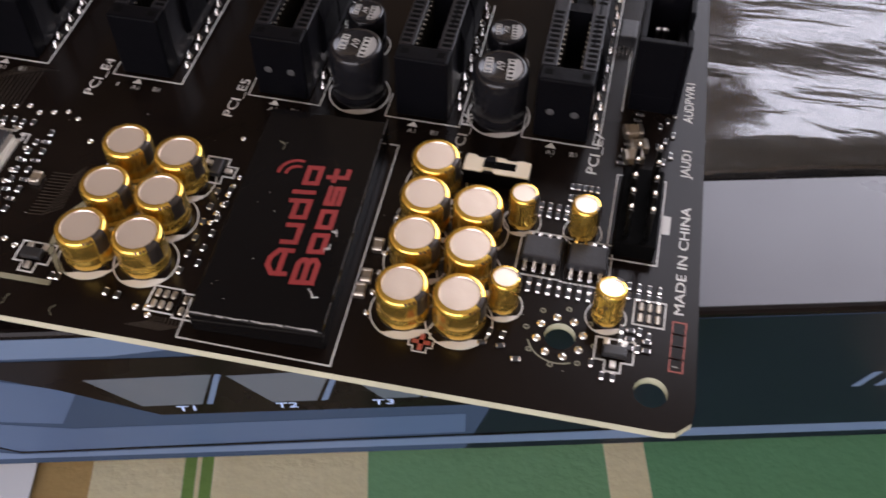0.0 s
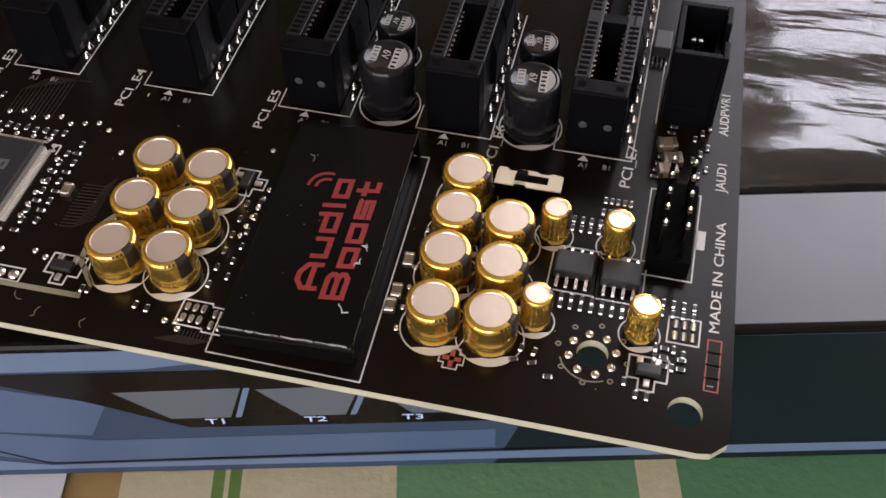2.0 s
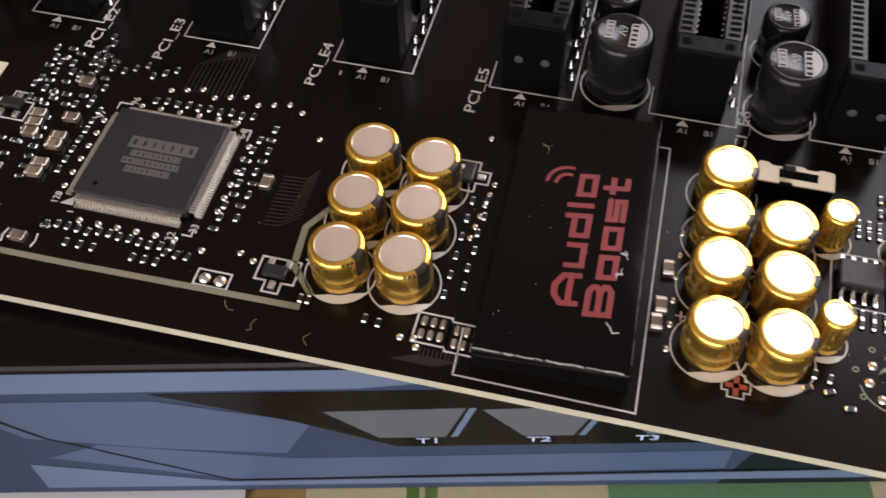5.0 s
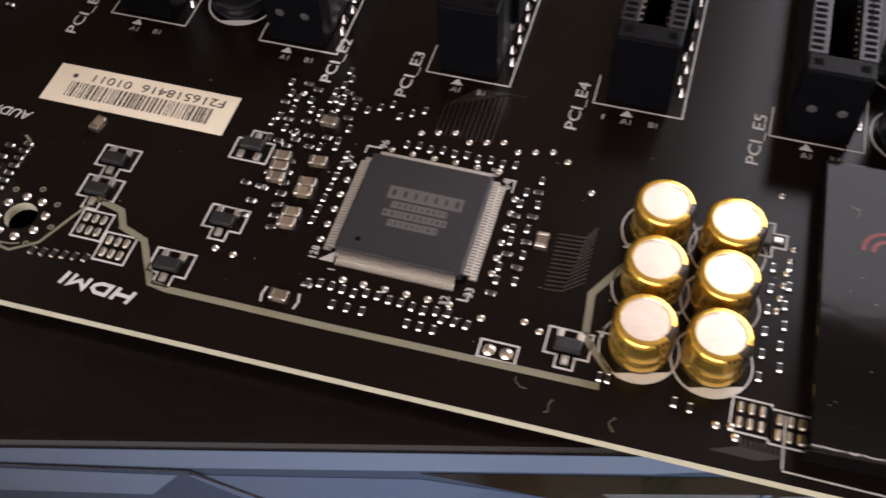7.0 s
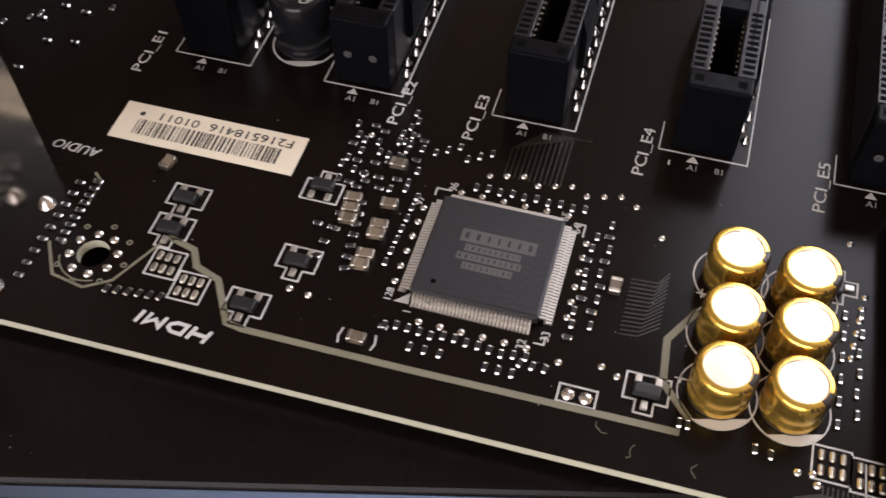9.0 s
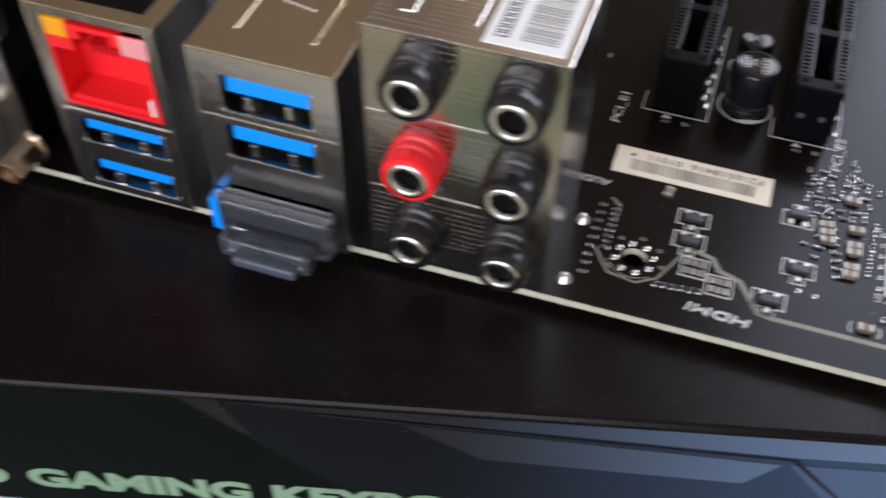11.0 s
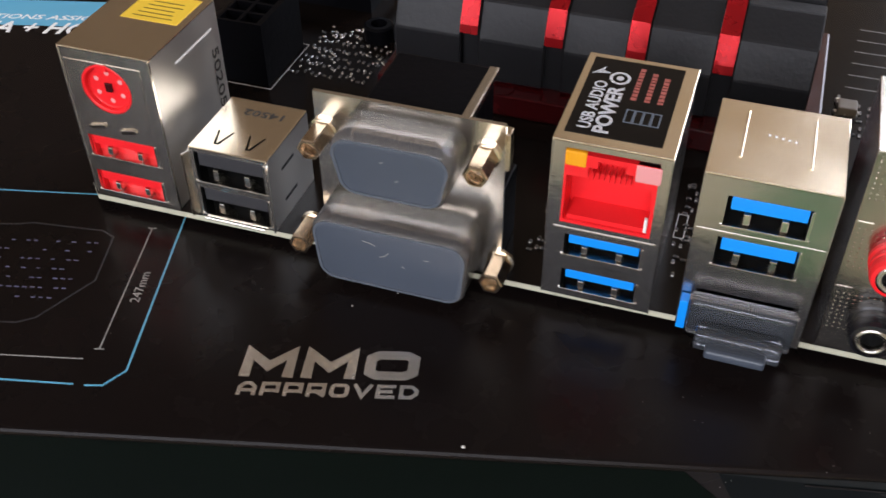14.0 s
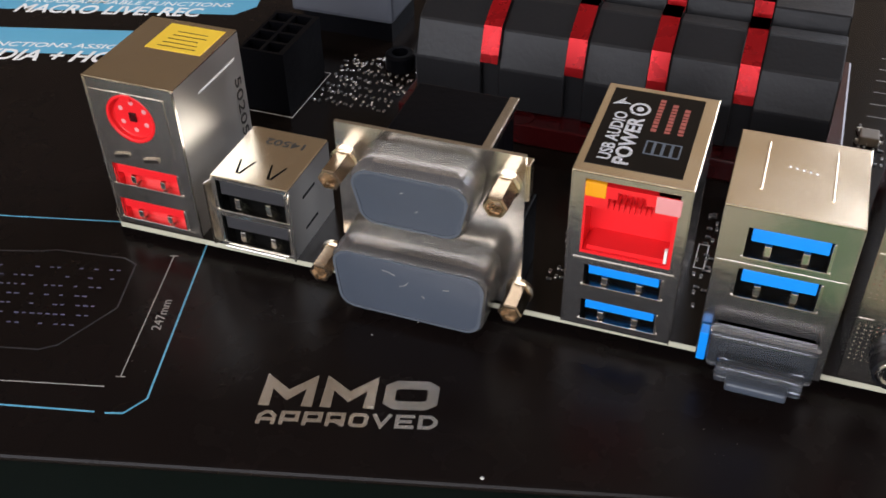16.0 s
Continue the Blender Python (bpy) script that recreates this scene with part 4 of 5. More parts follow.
# ---- small parts: one mesh of each kind, laid out in rows ----
def chip_resistor(l, w, h, mat, ends=None):
    bm = block(-l / 2, -w / 2, 0.0, l / 2, w / 2, h, bevel=0.008, seg=1)
    r = part("chip_part", bm, mat, board)
    for s in (-1, 1):
        part("end_cap", block(s * l * 0.38 - l * 0.14, -w * 0.54, 0.0, s * l * 0.38 + l * 0.14, w * 0.54, h * 1.06, bevel=0.012, seg=1), ends or M_SOLDER, r)
    return r


TINY = chip_resistor(0.11, 0.055, 0.035, M_SMD_BLACK)
TINY.location = (19.62 * CM, 0.95 * CM, 0)
MID = chip_resistor(0.19, 0.12, 0.08, M_SMD_TAN, M_DULL_CAP)
MID.location = (19.09 * CM, 3.12 * CM, 0)
PAD = part("solder_pad", lathe([(0, 0.025), (0.03, 0.02), (0.042, 0.0)], 10), M_SOLDER, board, smooth=True)
PAD.location = (21.45 * CM, 1.05 * CM, 0)


def tiny(x, y, turn=90):
    return place_part(TINY, (x, y), turn)


def pads(x, y):
    again("solder_pad", PAD, board, (x, y, 0))


rnd = random.Random(21)
for k in range(13):
    tiny(19.62 + 0.125 * k, 1.00 + rnd.uniform(-0.03, 0.03), 90)
for k in range(3):
    tiny(19.95 + 0.16 * k, 0.80, 90), tiny(20.75 + 0.14 * k, 0.78, 90), tiny(21.08 + 0.13 * k, 0.92, 80)
    tiny(18.48 + 0.22 * k, 2.05 - 0.02 * k, 0)
for k in range(9):
    tiny(21.50 + rnd.uniform(-0.03, 0.03), 1.35 + 0.17 * k, 90 if k % 3 else 0), tiny(21.66 + rnd.uniform(-0.02, 0.02), 1.55 + 0.17 * k, 0 if k % 2 else 90)
for k in range(10):
    tiny(20.05 + 0.14 * k, 3.03 + 0.02 * (k % 2), 90), pads(20.15 + 0.19 * k, 3.26 + 0.05 * (k % 3))
for k in range(7):
    tiny(18.98 - 0.02 * k, 1.55 + 0.15 * k, 0 if k % 2 else 20), tiny(19.38 + 0.01 * k, 1.75 + 0.16 * k, 90)
    tiny(18.62 + 0.02 * k, 1.62 + 0.21 * k, 0), tiny(19.05 + 0.06 * (k % 2), 3.25 + 0.12 * k, 90)
for k in range(36):
    tiny(18.45 + 0.17 * (k % 6) + rnd.uniform(-0.04, 0.04), 2.75 + 0.17 * (k // 6) + rnd.uniform(-0.05, 0.05), rnd.choice((0, 90)))
for k in range(6):
    pads(19.55, 1.55 + 0.21 * k), pads(19.95 + 0.23 * k, 1.12), pads(21.42, 1.6 + 0.2 * k), pads(19.9 + 0.25 * k, 2.93)
    tiny(19.45 + 0.13 * k, 3.42 + 0.08 * (k % 3), 90)
for x, y, t in ((18.75, 2.49, 5), (18.77, 2.34, 5), (18.79, 2.19, 5), (19.17, 2.52, 5), (19.16, 2.20, 5), (19.16, 2.07, 5), (19.14, 1.77, 5), (19.13, 1.63, 5), (21.83, 2.10, 90), (26.42, 1.96, 95), (26.40, 1.48, 95), (26.38, 1.26, 95), (16.48, 2.40, 80)):
    place_part(MID, (x, y), t)
for k in range(6):
    tiny(16.62 + 0.12 * k, 0.60 + 0.012 * k, 75), pads(24.62 + 0.02 * k - 0.35, 1.9 + 0.16 * k)
    tiny(24.36 - 0.02 * (k % 2), 1.25 + 0.24 * k, 90), tiny(24.18, 1.1 + 0.26 * k, 90), pads(26.52, 1.0 + 0.3 * k)
for k in range(14):
    tiny(28.3 + 0.12 * (k % 7), 1.86 - 0.12 * (k // 7), 90), tiny(28.15 + 0.11 * (k % 7), 2.92 + 0.14 * (k // 7), 90)
for k in range(10):
    tiny(29.35 + 0.12 * (k % 5), 1.88 + 0.14 * (k // 5), 90), tiny(29.45 + 0.10 * (k % 4), 1.15 + 0.12 * (k % 3), 0 if k % 2 else 90)
    tiny(28.60 + 0.08 * (k % 5), 3.25 + 0.2 * (k // 5), 90), tiny(29.60 + 0.09 * (k % 3), 4.0 + 0.13 * k, 90), tiny(29.15 + 0.02 * k, 4.0 + 0.12 * k, 0)
for x, y, t in ((27.98, 1.04, 80), (28.13, 1.02, 80), (28.33, 0.73, 10), (27.92, 0.87, 20), (28.13, 0.87, 20), (29.76, 1.34, 85), (29.16, 0.86, 90), (29.30, 0.72, 90), (29.42, 0.72, 90), (23.45, 0.62, 90), (23.60, 0.60, 90), (22.72, 0.70, 90), (22.80, 0.70, 90)):
    tiny(x, y, t)
for x, y in ((23.86, 0.50), (24.0, 0.52), (24.05, 0.42), (22.05, 1.05), (21.88, 1.12), (24.18, 3.38), (22.2, 2.9), (18.5, 1.15), (18.72, 1.12), (18.62, 3.5)):
    pads(x, y)


def transistor(x, y, turn=0.0, s=1.0):
    """A small three-legged part in its printed outline."""
    t = part("transistor", block(-0.135, -0.055, 0.02, 0.135, 0.085, 0.10, bevel=0.02), M_SMD_BLACK, board, "small black three-legged transistor")
    for a, b in ((-0.1, 0.15), (0.1, 0.15), (0.0, -0.13)):
        part("leg", block(a - 0.035, b - 0.05, 0.0, a + 0.035, b + 0.05, 0.035, bevel=0.01), M_LEAD, t)
    part("printed_outline", stroke([(-0.22, 0.22), (0.22, 0.22), (0.22, -0.08), (0.09, -0.08), (0.09, -0.22), (-0.09, -0.22), (-0.09, -0.08), (-0.22, -0.08)], 0.02, SZ, closed=True), M_SILK, t)
    t.location, t.rotation_euler = (x * CM, y * CM, 0), (0, 0, radians(turn))
    t.scale = (s, s, 1)
    return t


for x, y, t in ((18.13, 0.78, 0), (18.46, 1.47, 0), (16.92, 1.95, 0), (16.93, 1.50, 0), (18.36, 2.58, 180), (22.36, 0.92, 0), (29.40, 1.02, 0), (24.07, 2.76, 90)):
    transistor(x, y, t)


def flat_array(x, y, nx, ny):
    silk_rect(x - 0.02, y - 0.02, x + nx * 0.1 + 0.04, y + ny * 0.16 + 0.02, 0.018)
    for i in range(nx):
        for j in range(ny):
            p = part("array_pad", block(0, 0, 0, 0.062, 0.12, 0.03, bevel=0.018, seg=1), M_DULL_CAP, board)
            p.location = ((x + 0.03 + 0.1 * i) * CM, (y + 0.02 + 0.16 * j) * CM, 0)


flat_array(24.00, 0.50, 3, 2)
flat_array(24.36, 0.46, 3, 2)
flat_array(16.92, 0.92, 3, 2)
flat_array(17.30, 0.70, 3, 2)
flat_array(29.58, 1.52, 3, 2)
silk([(21.52, 0.62), (21.90, 0.62), (21.90, 0.82), (21.52, 0.82)], 0.02, True)
for x in (21.62, 21.80):
    p = part("solder_pad", lathe([(0, 0.04), (0.05, 0.03), (0.07, 0.0)], 14, at=(x, 0.72, 0)), M_SOLDER, board, smooth=True)
place_part(MID, (19.40, 0.74), 0)
silk([(19.22, 0.66), (19.20, 0.74), (19.22, 0.83)], 0.02)
silk([(19.58, 0.66), (19.60, 0.74), (19.58, 0.83)], 0.02)


def small_outline_chip(x, y, w, h, n, turn=0):
    c = part("amplifier_chip", block(-w / 2, -h / 2, 0.03, w / 2, h / 2, 0.16, bevel=0.025), M_CHIP, board, "small black chip with eight legs")
    for s in (-1, 1):
        for k in range(n):
            px = -w / 2 + w * (k + 0.5) / n
            bmx = block(px - 0.02, s * (h / 2 + 0.075) - 0.06, 0.0, px + 0.02, s * (h / 2 + 0.075) + 0.06, 0.03)
            bmx = block(px - 0.02, s * (h / 2 + 0.01) - 0.015, 0.0, px + 0.02, s * (h / 2 + 0.01) + 0.015, 0.10, bm=bmx)
            part("leg", bmx, M_SOLDER, c)
    c.location, c.rotation_euler = (x * CM, y * CM, 0), (0, 0, radians(turn))
    silk_rect(x - w / 2 - 0.05, y - h / 2 - 0.17, x + w / 2 + 0.05, y + h / 2 + 0.17, 0.018)
    return c


small_outline_chip(28.38, 2.28, 0.46, 0.34, 4)
small_outline_chip(28.94, 2.26, 0.46, 0.34, 4)

# plated mounting holes with their ring of solder dots
for hx, hy in ((28.77, 1.15), (16.25, 0.99)):
    for k in range(8):
        a = radians(45 * k + 15)
        again("solder_pad", PAD, board, (hx + 0.27 * math.cos(a), hy + 0.27 * math.sin(a), 0)).scale = (1.25, 1.25, 1.2)
        ring = [(hx + 0.40 * math.cos(a + 0.39) + 0.028 * math.cos(b), hy + 0.40 * math.sin(a + 0.39) + 0.028 * math.sin(b)) for b in (0, 0.9, 1.8, 2.7, 3.6, 4.5, 5.4)]
        silk(ring, 0.015, True, M_TRACE)
    silk([(hx + 0.37 * math.cos(radians(a)), hy + 0.37 * math.sin(radians(a))) for a in range(200, 300, 12)], 0.015, False, M_TRACE)

# the bare stripe that parts the sound circuit from the rest
STRIPE = [(16.98, 1.42), (17.30, 1.34), (17.42, 1.14), (17.72, 1.04), (18.02, 0.56), (18.22, 0.53), (20.0, 0.545), (22.70, 0.60)]
silk(STRIPE, 0.075, False, M_TRACE)
silk([(22.78, 0.80), (22.50, 1.10), (22.46, 1.62), (22.70, 2.02)], 0.075, False, M_TRACE)
silk([(15.70, 1.0), (15.95, 0.62), (16.35, 0.55), (16.62, 0.72), (16.95, 1.42)], 0.03, False, M_TRACE)
silk([(15.72, 2.05), (15.85, 1.95), (15.85, 1.6)], 0.03, False, M_TRACE)

# fine copper runs that show through the mask
for k in range(14):
    y = 1.55 + 0.055 * k
    silk([(21.98, y), (22.16 + 0.008 * k, y + 0.02), (22.36, y + 0.18)], 0.014, False, M_TRACE_FINE)
for k in range(10):
    silk([(24.10 + 0.045 * k, 0.42), (24.10 + 0.045 * k, 0.34), (23.85 + 0.045 * k, 0.24)], 0.012, False, M_TRACE_FINE)
for k in range(12):
    silk([(20.3 + 0.06 * k, 3.30), (20.3 + 0.06 * k, 3.75 + 0.03 * k), (20.62 + 0.05 * k, 4.10)], 0.014, False, M_TRACE_FINE)

# ink: words, boxes, marks
block_word("lettering", "HDMI", M_SILK, board, flat(17.95, 0.41, SZ, 176), 0.16, 0.84, 0.26, 0.25, gap=0.2)
silk_words("AUDIO", 15.62, 2.40, 178, 0.13, length=0.62, slant=0.2)
silk_words("MADE IN CHINA", 30.13, 1.74, 91, 0.115, length=1.68)
silk_words("JAUD1", 30.05, 3.92, 91, 0.12, length=0.50)
silk_words("AUDPWR1", 30.02, 4.95, 91, 0.12, length=0.80)
part("printed_patch", block(29.76, 2.92, SZ, 29.87, 3.22, SZ + 0.004), M_SILK, board)
for k in range(4):
    part("printed_line", rect(30.02, 0.95 + 0.17 * k, 30.17, 1.12 + 0.17 * k, 0.016, SZ), M_RED_INK_DIM, board)
silk_words("1", 30.12, 0.99, 91, 0.07, mat=M_SILK_DIM)
silk([(27.10, 0.67), (27.10, 0.80), (27.16, 0.80), (27.16, 0.87), (27.32, 0.87), (27.32, 0.80), (27.38, 0.80), (27.38, 0.67), (27.32, 0.67), (27.32, 0.60), (27.16, 0.60), (27.16, 0.67)], 0.014, True)
for a, b in (((27.16, 0.735), (27.32, 0.735)), ((27.24, 0.65), (27.24, 0.82))):
    silk([a, b], 0.055, False, M_RED_INK_DIM)
silk([(22.1, 4.0), (22.1, 4.05)], 0.02)

# printed serial label on the board
lab = part("serial_label", block(15.56, 2.63, 0.0, 17.93, 3.23, 0.010), M_LABEL, board, "cream paper label with a barcode")
rnd = random.Random(3)
x = 15.82
bm = None
while x < 17.68:
    w = rnd.choice((0.012, 0.012, 0.022, 0.03))
    bm = block(x, 2.74, 0.009, x + w, 2.98, 0.0125, bm=bm)
    x += w + rnd.choice((0.014, 0.02, 0.03))
tagged(part("barcode", bm, M_INK, lab), kind="stuff")
letters("serial_print", "F216518416  01011", M_INK, lab, flat(17.78, 3.14, 0.0105, 180), 0.12, length=1.72)
part("dot", lathe([(0.035, 0.010), (0.035, 0.012), (0, 0.012)], 12, at=(15.82, 3.07, 0)), M_INK, lab)


# ---- headers and switch at the corner ----
def pin_header(x0, y0, nx, ny):
    h = part("pin_header", block(x0, y0, 0.0, x0 + nx * 0.254, y0 + ny * 0.254, 0.26, bevel=0.02), M_SLOT_DEEP, board, "black two-row pin header")
    for i in range(nx):
        for j in range(ny):
            px, py = x0 + 0.127 + 0.254 * i, y0 + 0.127 + 0.254 * j
            # one metal: shaft coloured for the dark it reflects, tip kept bright
            part("pin", block(px - 0.03, py - 0.03, 0.2, px + 0.03, py + 0.03, 0.76, bevel=0.012, seg=1), M_PIN, h)
            part("pin_tip", block(px - 0.03, py - 0.03, 0.762, px + 0.03, py + 0.03, 0.82, bevel=0.02, seg=1), M_STEEL, h, "pin tip left bright for its glint")


pin_header(29.20, 2.46, 2, 5)
silk_rect(29.14, 2.40, 29.76, 3.80, 0.018)
power = part("power_socket", block(29.12, 5.05, 0.0, 29.72, 6.12, 0.3, bevel=0.02), M_SLOT, board, "tall black hollow power socket")
for b in ((29.12, 5.05, 0.28, 29.72, 5.14, 1.2), (29.12, 5.142, 0.28, 29.20, 6.03, 1.2), (29.64, 5.142, 0.28, 29.72, 6.03, 0.85), (29.12, 6.032, 0.28, 29.72, 6.12, 1.2), (29.722, 5.05, 0.0, 29.80, 5.40, 1.2), (29.722, 5.75, 0.0, 29.80, 6.12, 1.2)):
    part("wall", block(*b, bevel=0.015), M_SLOT, power)
for k in range(4):
    part("blade", block(29.34 + 0.1 * (k % 2) - 0.02, 5.4 + 0.3 * (k // 2), 0.3, 29.38 + 0.1 * (k % 2), 5.46 + 0.3 * (k // 2), 0.9), M_STEEL, power)
silk([(29.06, 5.0), (29.06, 6.2)], 0.018)
sw = part("slide_switch", block(27.20, 3.24, 0.0, 28.04, 3.52, 0.24, bevel=0.02), M_SLOT, board, "small black slide switch with a cream plate")
part("plate", prism([(27.20, 3.24), (27.44, 3.24), (27.46, 3.28), (27.58, 3.28), (27.60, 3.24), (28.04, 3.24), (28.04, 3.50), (27.90, 3.52), (27.84, 3.49), (27.74, 3.49), (27.70, 3.52), (27.50, 3.52), (27.47, 3.48), (27.36, 3.48), (27.32, 3.52), (27.22, 3.52), (27.20, 3.46)], 0.242, 0.262), M_LABEL, sw, "cream metal plate")
part("slot", block(27.44, 3.32, 0.25, 27.86, 3.44, 0.266), M_SLOT_DEEP, sw)
part("knob", block(27.46, 3.33, 0.24, 27.60, 3.43, 0.36, bevel=0.015), M_SLOT, sw)
fet = part("regulator", block(28.86, 6.3, 0.03, 29.1, 6.7, 0.22, bevel=0.02), M_CHIP, board, "small black regulator")
for k in range(4):
    part("leg", block(28.87 + 0.06 * k, 6.15, 0.0, 28.90 + 0.06 * k, 6.32, 0.04), M_SOLDER, fet)
for x, y in ((29.25, 4.56), (29.34, 4.30), (29.3, 4.1)):
    c = place_part(MID, (x, y), 15)
    c.scale = (1.3, 1.5, 1.6)

# ---- rear ports ----
def plate(x0, x1, z0, z1, y0, y1, holes, bm=None):
    """An upright plate with rectangular holes (x0, x1, z0, z1) through it."""
    xs = sorted({x0, x1, *[h[0] for h in holes], *[h[1] for h in holes]})
    zs = sorted({z0, z1, *[h[2] for h in holes], *[h[3] for h in holes]})
    one = bmesh.new()
    for a, b in zip(xs, xs[1:]):
        for c, d in zip(zs, zs[1:]):
            mx, mz = (a + b) / 2, (c + d) / 2
            if any(h[0] < mx < h[1] and h[2] < mz < h[3] for h in holes):
                continue
            one = block(a, y0, c, b, y1, d, bm=one)
    bmesh.ops.remove_doubles(one, verts=one.verts[:], dist=0.0005)
    return join(bm, one)


def shell(name, label, x0, x1, y0, y1, z1, holes, mat, top_mat=None, z0=0.0):
    """A folded metal can: pierced front, two sides, back; the lid is a part of its own."""
    t = 0.04
    can = part(name, plate(x0, x1, z0, z1 - t, y0, y0 + t, holes), mat, board, label)
    side_mat = M_SIDE if mat is M_STEEL else mat
    part("side_panel", block(x0, y0 + t, z0, x0 + t, y1, z1 - t), side_mat, can)
    part("side_panel", block(x1 - t, y0 + t, z0, x1, y1, z1 - t), side_mat, can)
    part("back_panel", block(x0 + t, y1 - t, z0, x1 - t, y1, z1 - t), mat, can)
    part("lid", block(x0 - 0.006, y0 - 0.012, z1 - t, x1 + 0.006, y1, z1, bevel=0.014), top_mat or mat, can, "folded metal lid")
    part("front_lip", block(x0 - 0.004, y0 - 0.02, z0, x0 + 0.02, y0 + 0.01, z1 - t, bevel=0.008), mat, can)
    part("front_lip", block(x1 - 0.02, y0 - 0.02, z0, x1 + 0.004, y0 + 0.01, z1 - t, bevel=0.008), mat, can)
    # solid dark block stands for the shade inside the can
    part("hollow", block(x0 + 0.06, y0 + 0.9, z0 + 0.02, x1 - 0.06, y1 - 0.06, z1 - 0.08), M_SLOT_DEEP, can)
    return can


def usb_port(can, x0, x1, z0, z1, y, tongue, up=True):
    """Liner, tongue and springs of one port."""
    h = z1 - z0
    if tongue is M_RED:
        part("back_wall", block(x0 + 0.03, y + 0.20, z0, x1 - 0.03, y + 0.9, z1), M_RED, can)
    else:
        # black filler paints the port's lower depth as dark as its shade
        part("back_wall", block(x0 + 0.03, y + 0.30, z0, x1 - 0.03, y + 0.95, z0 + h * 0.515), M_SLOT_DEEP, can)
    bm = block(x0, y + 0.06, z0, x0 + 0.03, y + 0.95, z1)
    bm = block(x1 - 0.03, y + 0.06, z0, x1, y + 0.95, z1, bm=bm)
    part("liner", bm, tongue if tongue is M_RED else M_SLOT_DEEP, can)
    zz = (z0 + h * 0.52, z1 - h * 0.05)
    part("tongue", block(x0 + 0.07, y + 0.03, zz[0], x1 - 0.05, y + 0.9, zz[1], bevel=0.015), tongue, can, "coloured port tongue")
    for f in (0.27, 0.72):
        px = x0 + (x1 - x0) * f
        part("spring", block(px - 0.055, y + 0.02, z0 + h * 0.08, px + 0.055, y + 0.35, z0 + h * 0.45, bevel=0.02), M_STEEL, can)
    part("jamb", block(x1 - 0.022, y - 0.016, z0, x1 + 0.02, y + 0.25, z1 - 0.02, bevel=0.008), M_STEEL, can, "bright folded edge")
    part("ledge", block(x0 - 0.04, y - 0.02, z0 - 0.045, x1 + 0.04, y + 0.5, z0 + 0.01, bevel=0.01), M_STEEL, can)


# PS/2 with two ports
Y = -0.22
c = shell("keyboard_port", "tall steel port block with a round red socket and two red ports", -0.70, 1.12, Y, 2.1, 3.23, [(-0.62, 0.90, 1.72, 2.98)] + [(-0.55, 0.86, 0.92, 1.38), (-0.58, 0.84, 0.10, 0.56)], M_STEEL, M_STEEL_WARM)
face = bmesh.new()
outer = [(-0.62, 1.72), (0.90, 1.72), (0.90, 2.98), (-0.62, 2.98)]
vs = [face.verts.new((x, Y + 0.01, z)) for x, z in outer]
cx, cz, rr = 0.13, 2.46, 0.50
ring = [face.verts.new((cx + rr * math.cos(2 * math.pi * k / 40), Y + 0.01, cz + rr * math.sin(2 * math.pi * k / 40))) for k in range(40)]
ed = [face.edges.new((vs[k], vs[(k + 1) % 4])) for k in range(4)] + [face.edges.new((ring[k], ring[(k + 1) % 40])) for k in range(40)]
bmesh.ops.triangle_fill(face, use_beauty=True, edges=ed)
for f in list(face.faces):
    m = f.calc_center_median()
    if (m.x - cx) ** 2 + (m.z - cz) ** 2 < (rr * 0.93) ** 2:
        face.faces.remove(f)
bmesh.ops.solidify(face, geom=face.faces[:], thickness=0.02)
part("socket_plate", face, M_STEEL, c)
sock = part("round_socket", lathe([(0.50, -0.9), (0.50, 0.0), (0.48, 0.02), (0.45, 0.02), (0.43, 0.0), (0.42, -0.07), (0.40, -0.09), (0, -0.09)], 40, "-y", (cx, Y, cz)), M_RED, c, "round red socket", smooth=False)
for k in range(6):
    a = radians(60 * k + 30)
    part("pin_hole", lathe([(0.05, 0), (0.045, 0.004), (0, 0.004)], 12, "-y", (cx + 0.28 * math.cos(a), Y + 0.088, cz + 0.28 * math.sin(a))), M_PINKISH, sock)
part("key", block(cx - 0.07, Y + 0.05, cz - 0.09, cx + 0.07, Y + 0.085, cz + 0.09, bevel=0.01), M_RED_MASK, sock)
part("key", block(cx - 0.10, Y - 0.03, cz + 0.38, cx + 0.10, Y + 0.2, cz + 0.50, bevel=0.01), M_RED, sock)
for x in (-0.25, 0.38):
    tab = block(-0.17, -0.03, -0.05, 0.17, 0.0, 0.05, bevel=0.02)
    tab.transform(pose(x, Y - 0.01, 1.62, 8, -12, 0))
    part("spring", tab, M_STEEL, c)
usb_port(c, -0.55, 0.86, 0.92, 1.38, Y, M_RED)
usb_port(c, -0.58, 0.84, 0.10, 0.56, Y, M_RED)
part("sticker", block(-0.18, 1.0, 3.228, 0.98, 1.95, 3.236), M_YELLOW, c, "yellow test sticker")
for k in range(5):
    part("sticker_print", block(0.0 + 0.03 * k, 1.12 + 0.14 * k, 3.235, 0.80 - 0.05 * (k % 3), 1.145 + 0.14 * k, 3.2375), M_BROWN_STRIPE, c)
part("side_slit", block(1.118, 0.55, 2.72, 1.128, 1.85, 2.76), M_LABEL_WHITE, c)
letters("stamped_number", "50205", M_INK, c, pose(1.13, 1.75, 2.35, 90, 90, 90), 0.22, length=1.3)

# low twin port
Y = -0.25
c = shell("twin_port", "low bright steel block of two stacked black ports", 1.60, 3.14, Y, 1.45, 1.60, [(1.67, 3.07, 0.84, 1.50), (1.67, 3.07, 0.08, 0.70)], M_STEEL, M_STEEL_WARM)
usb_port(c, 1.67, 3.07, 0.84, 1.50, Y, M_TONGUE)
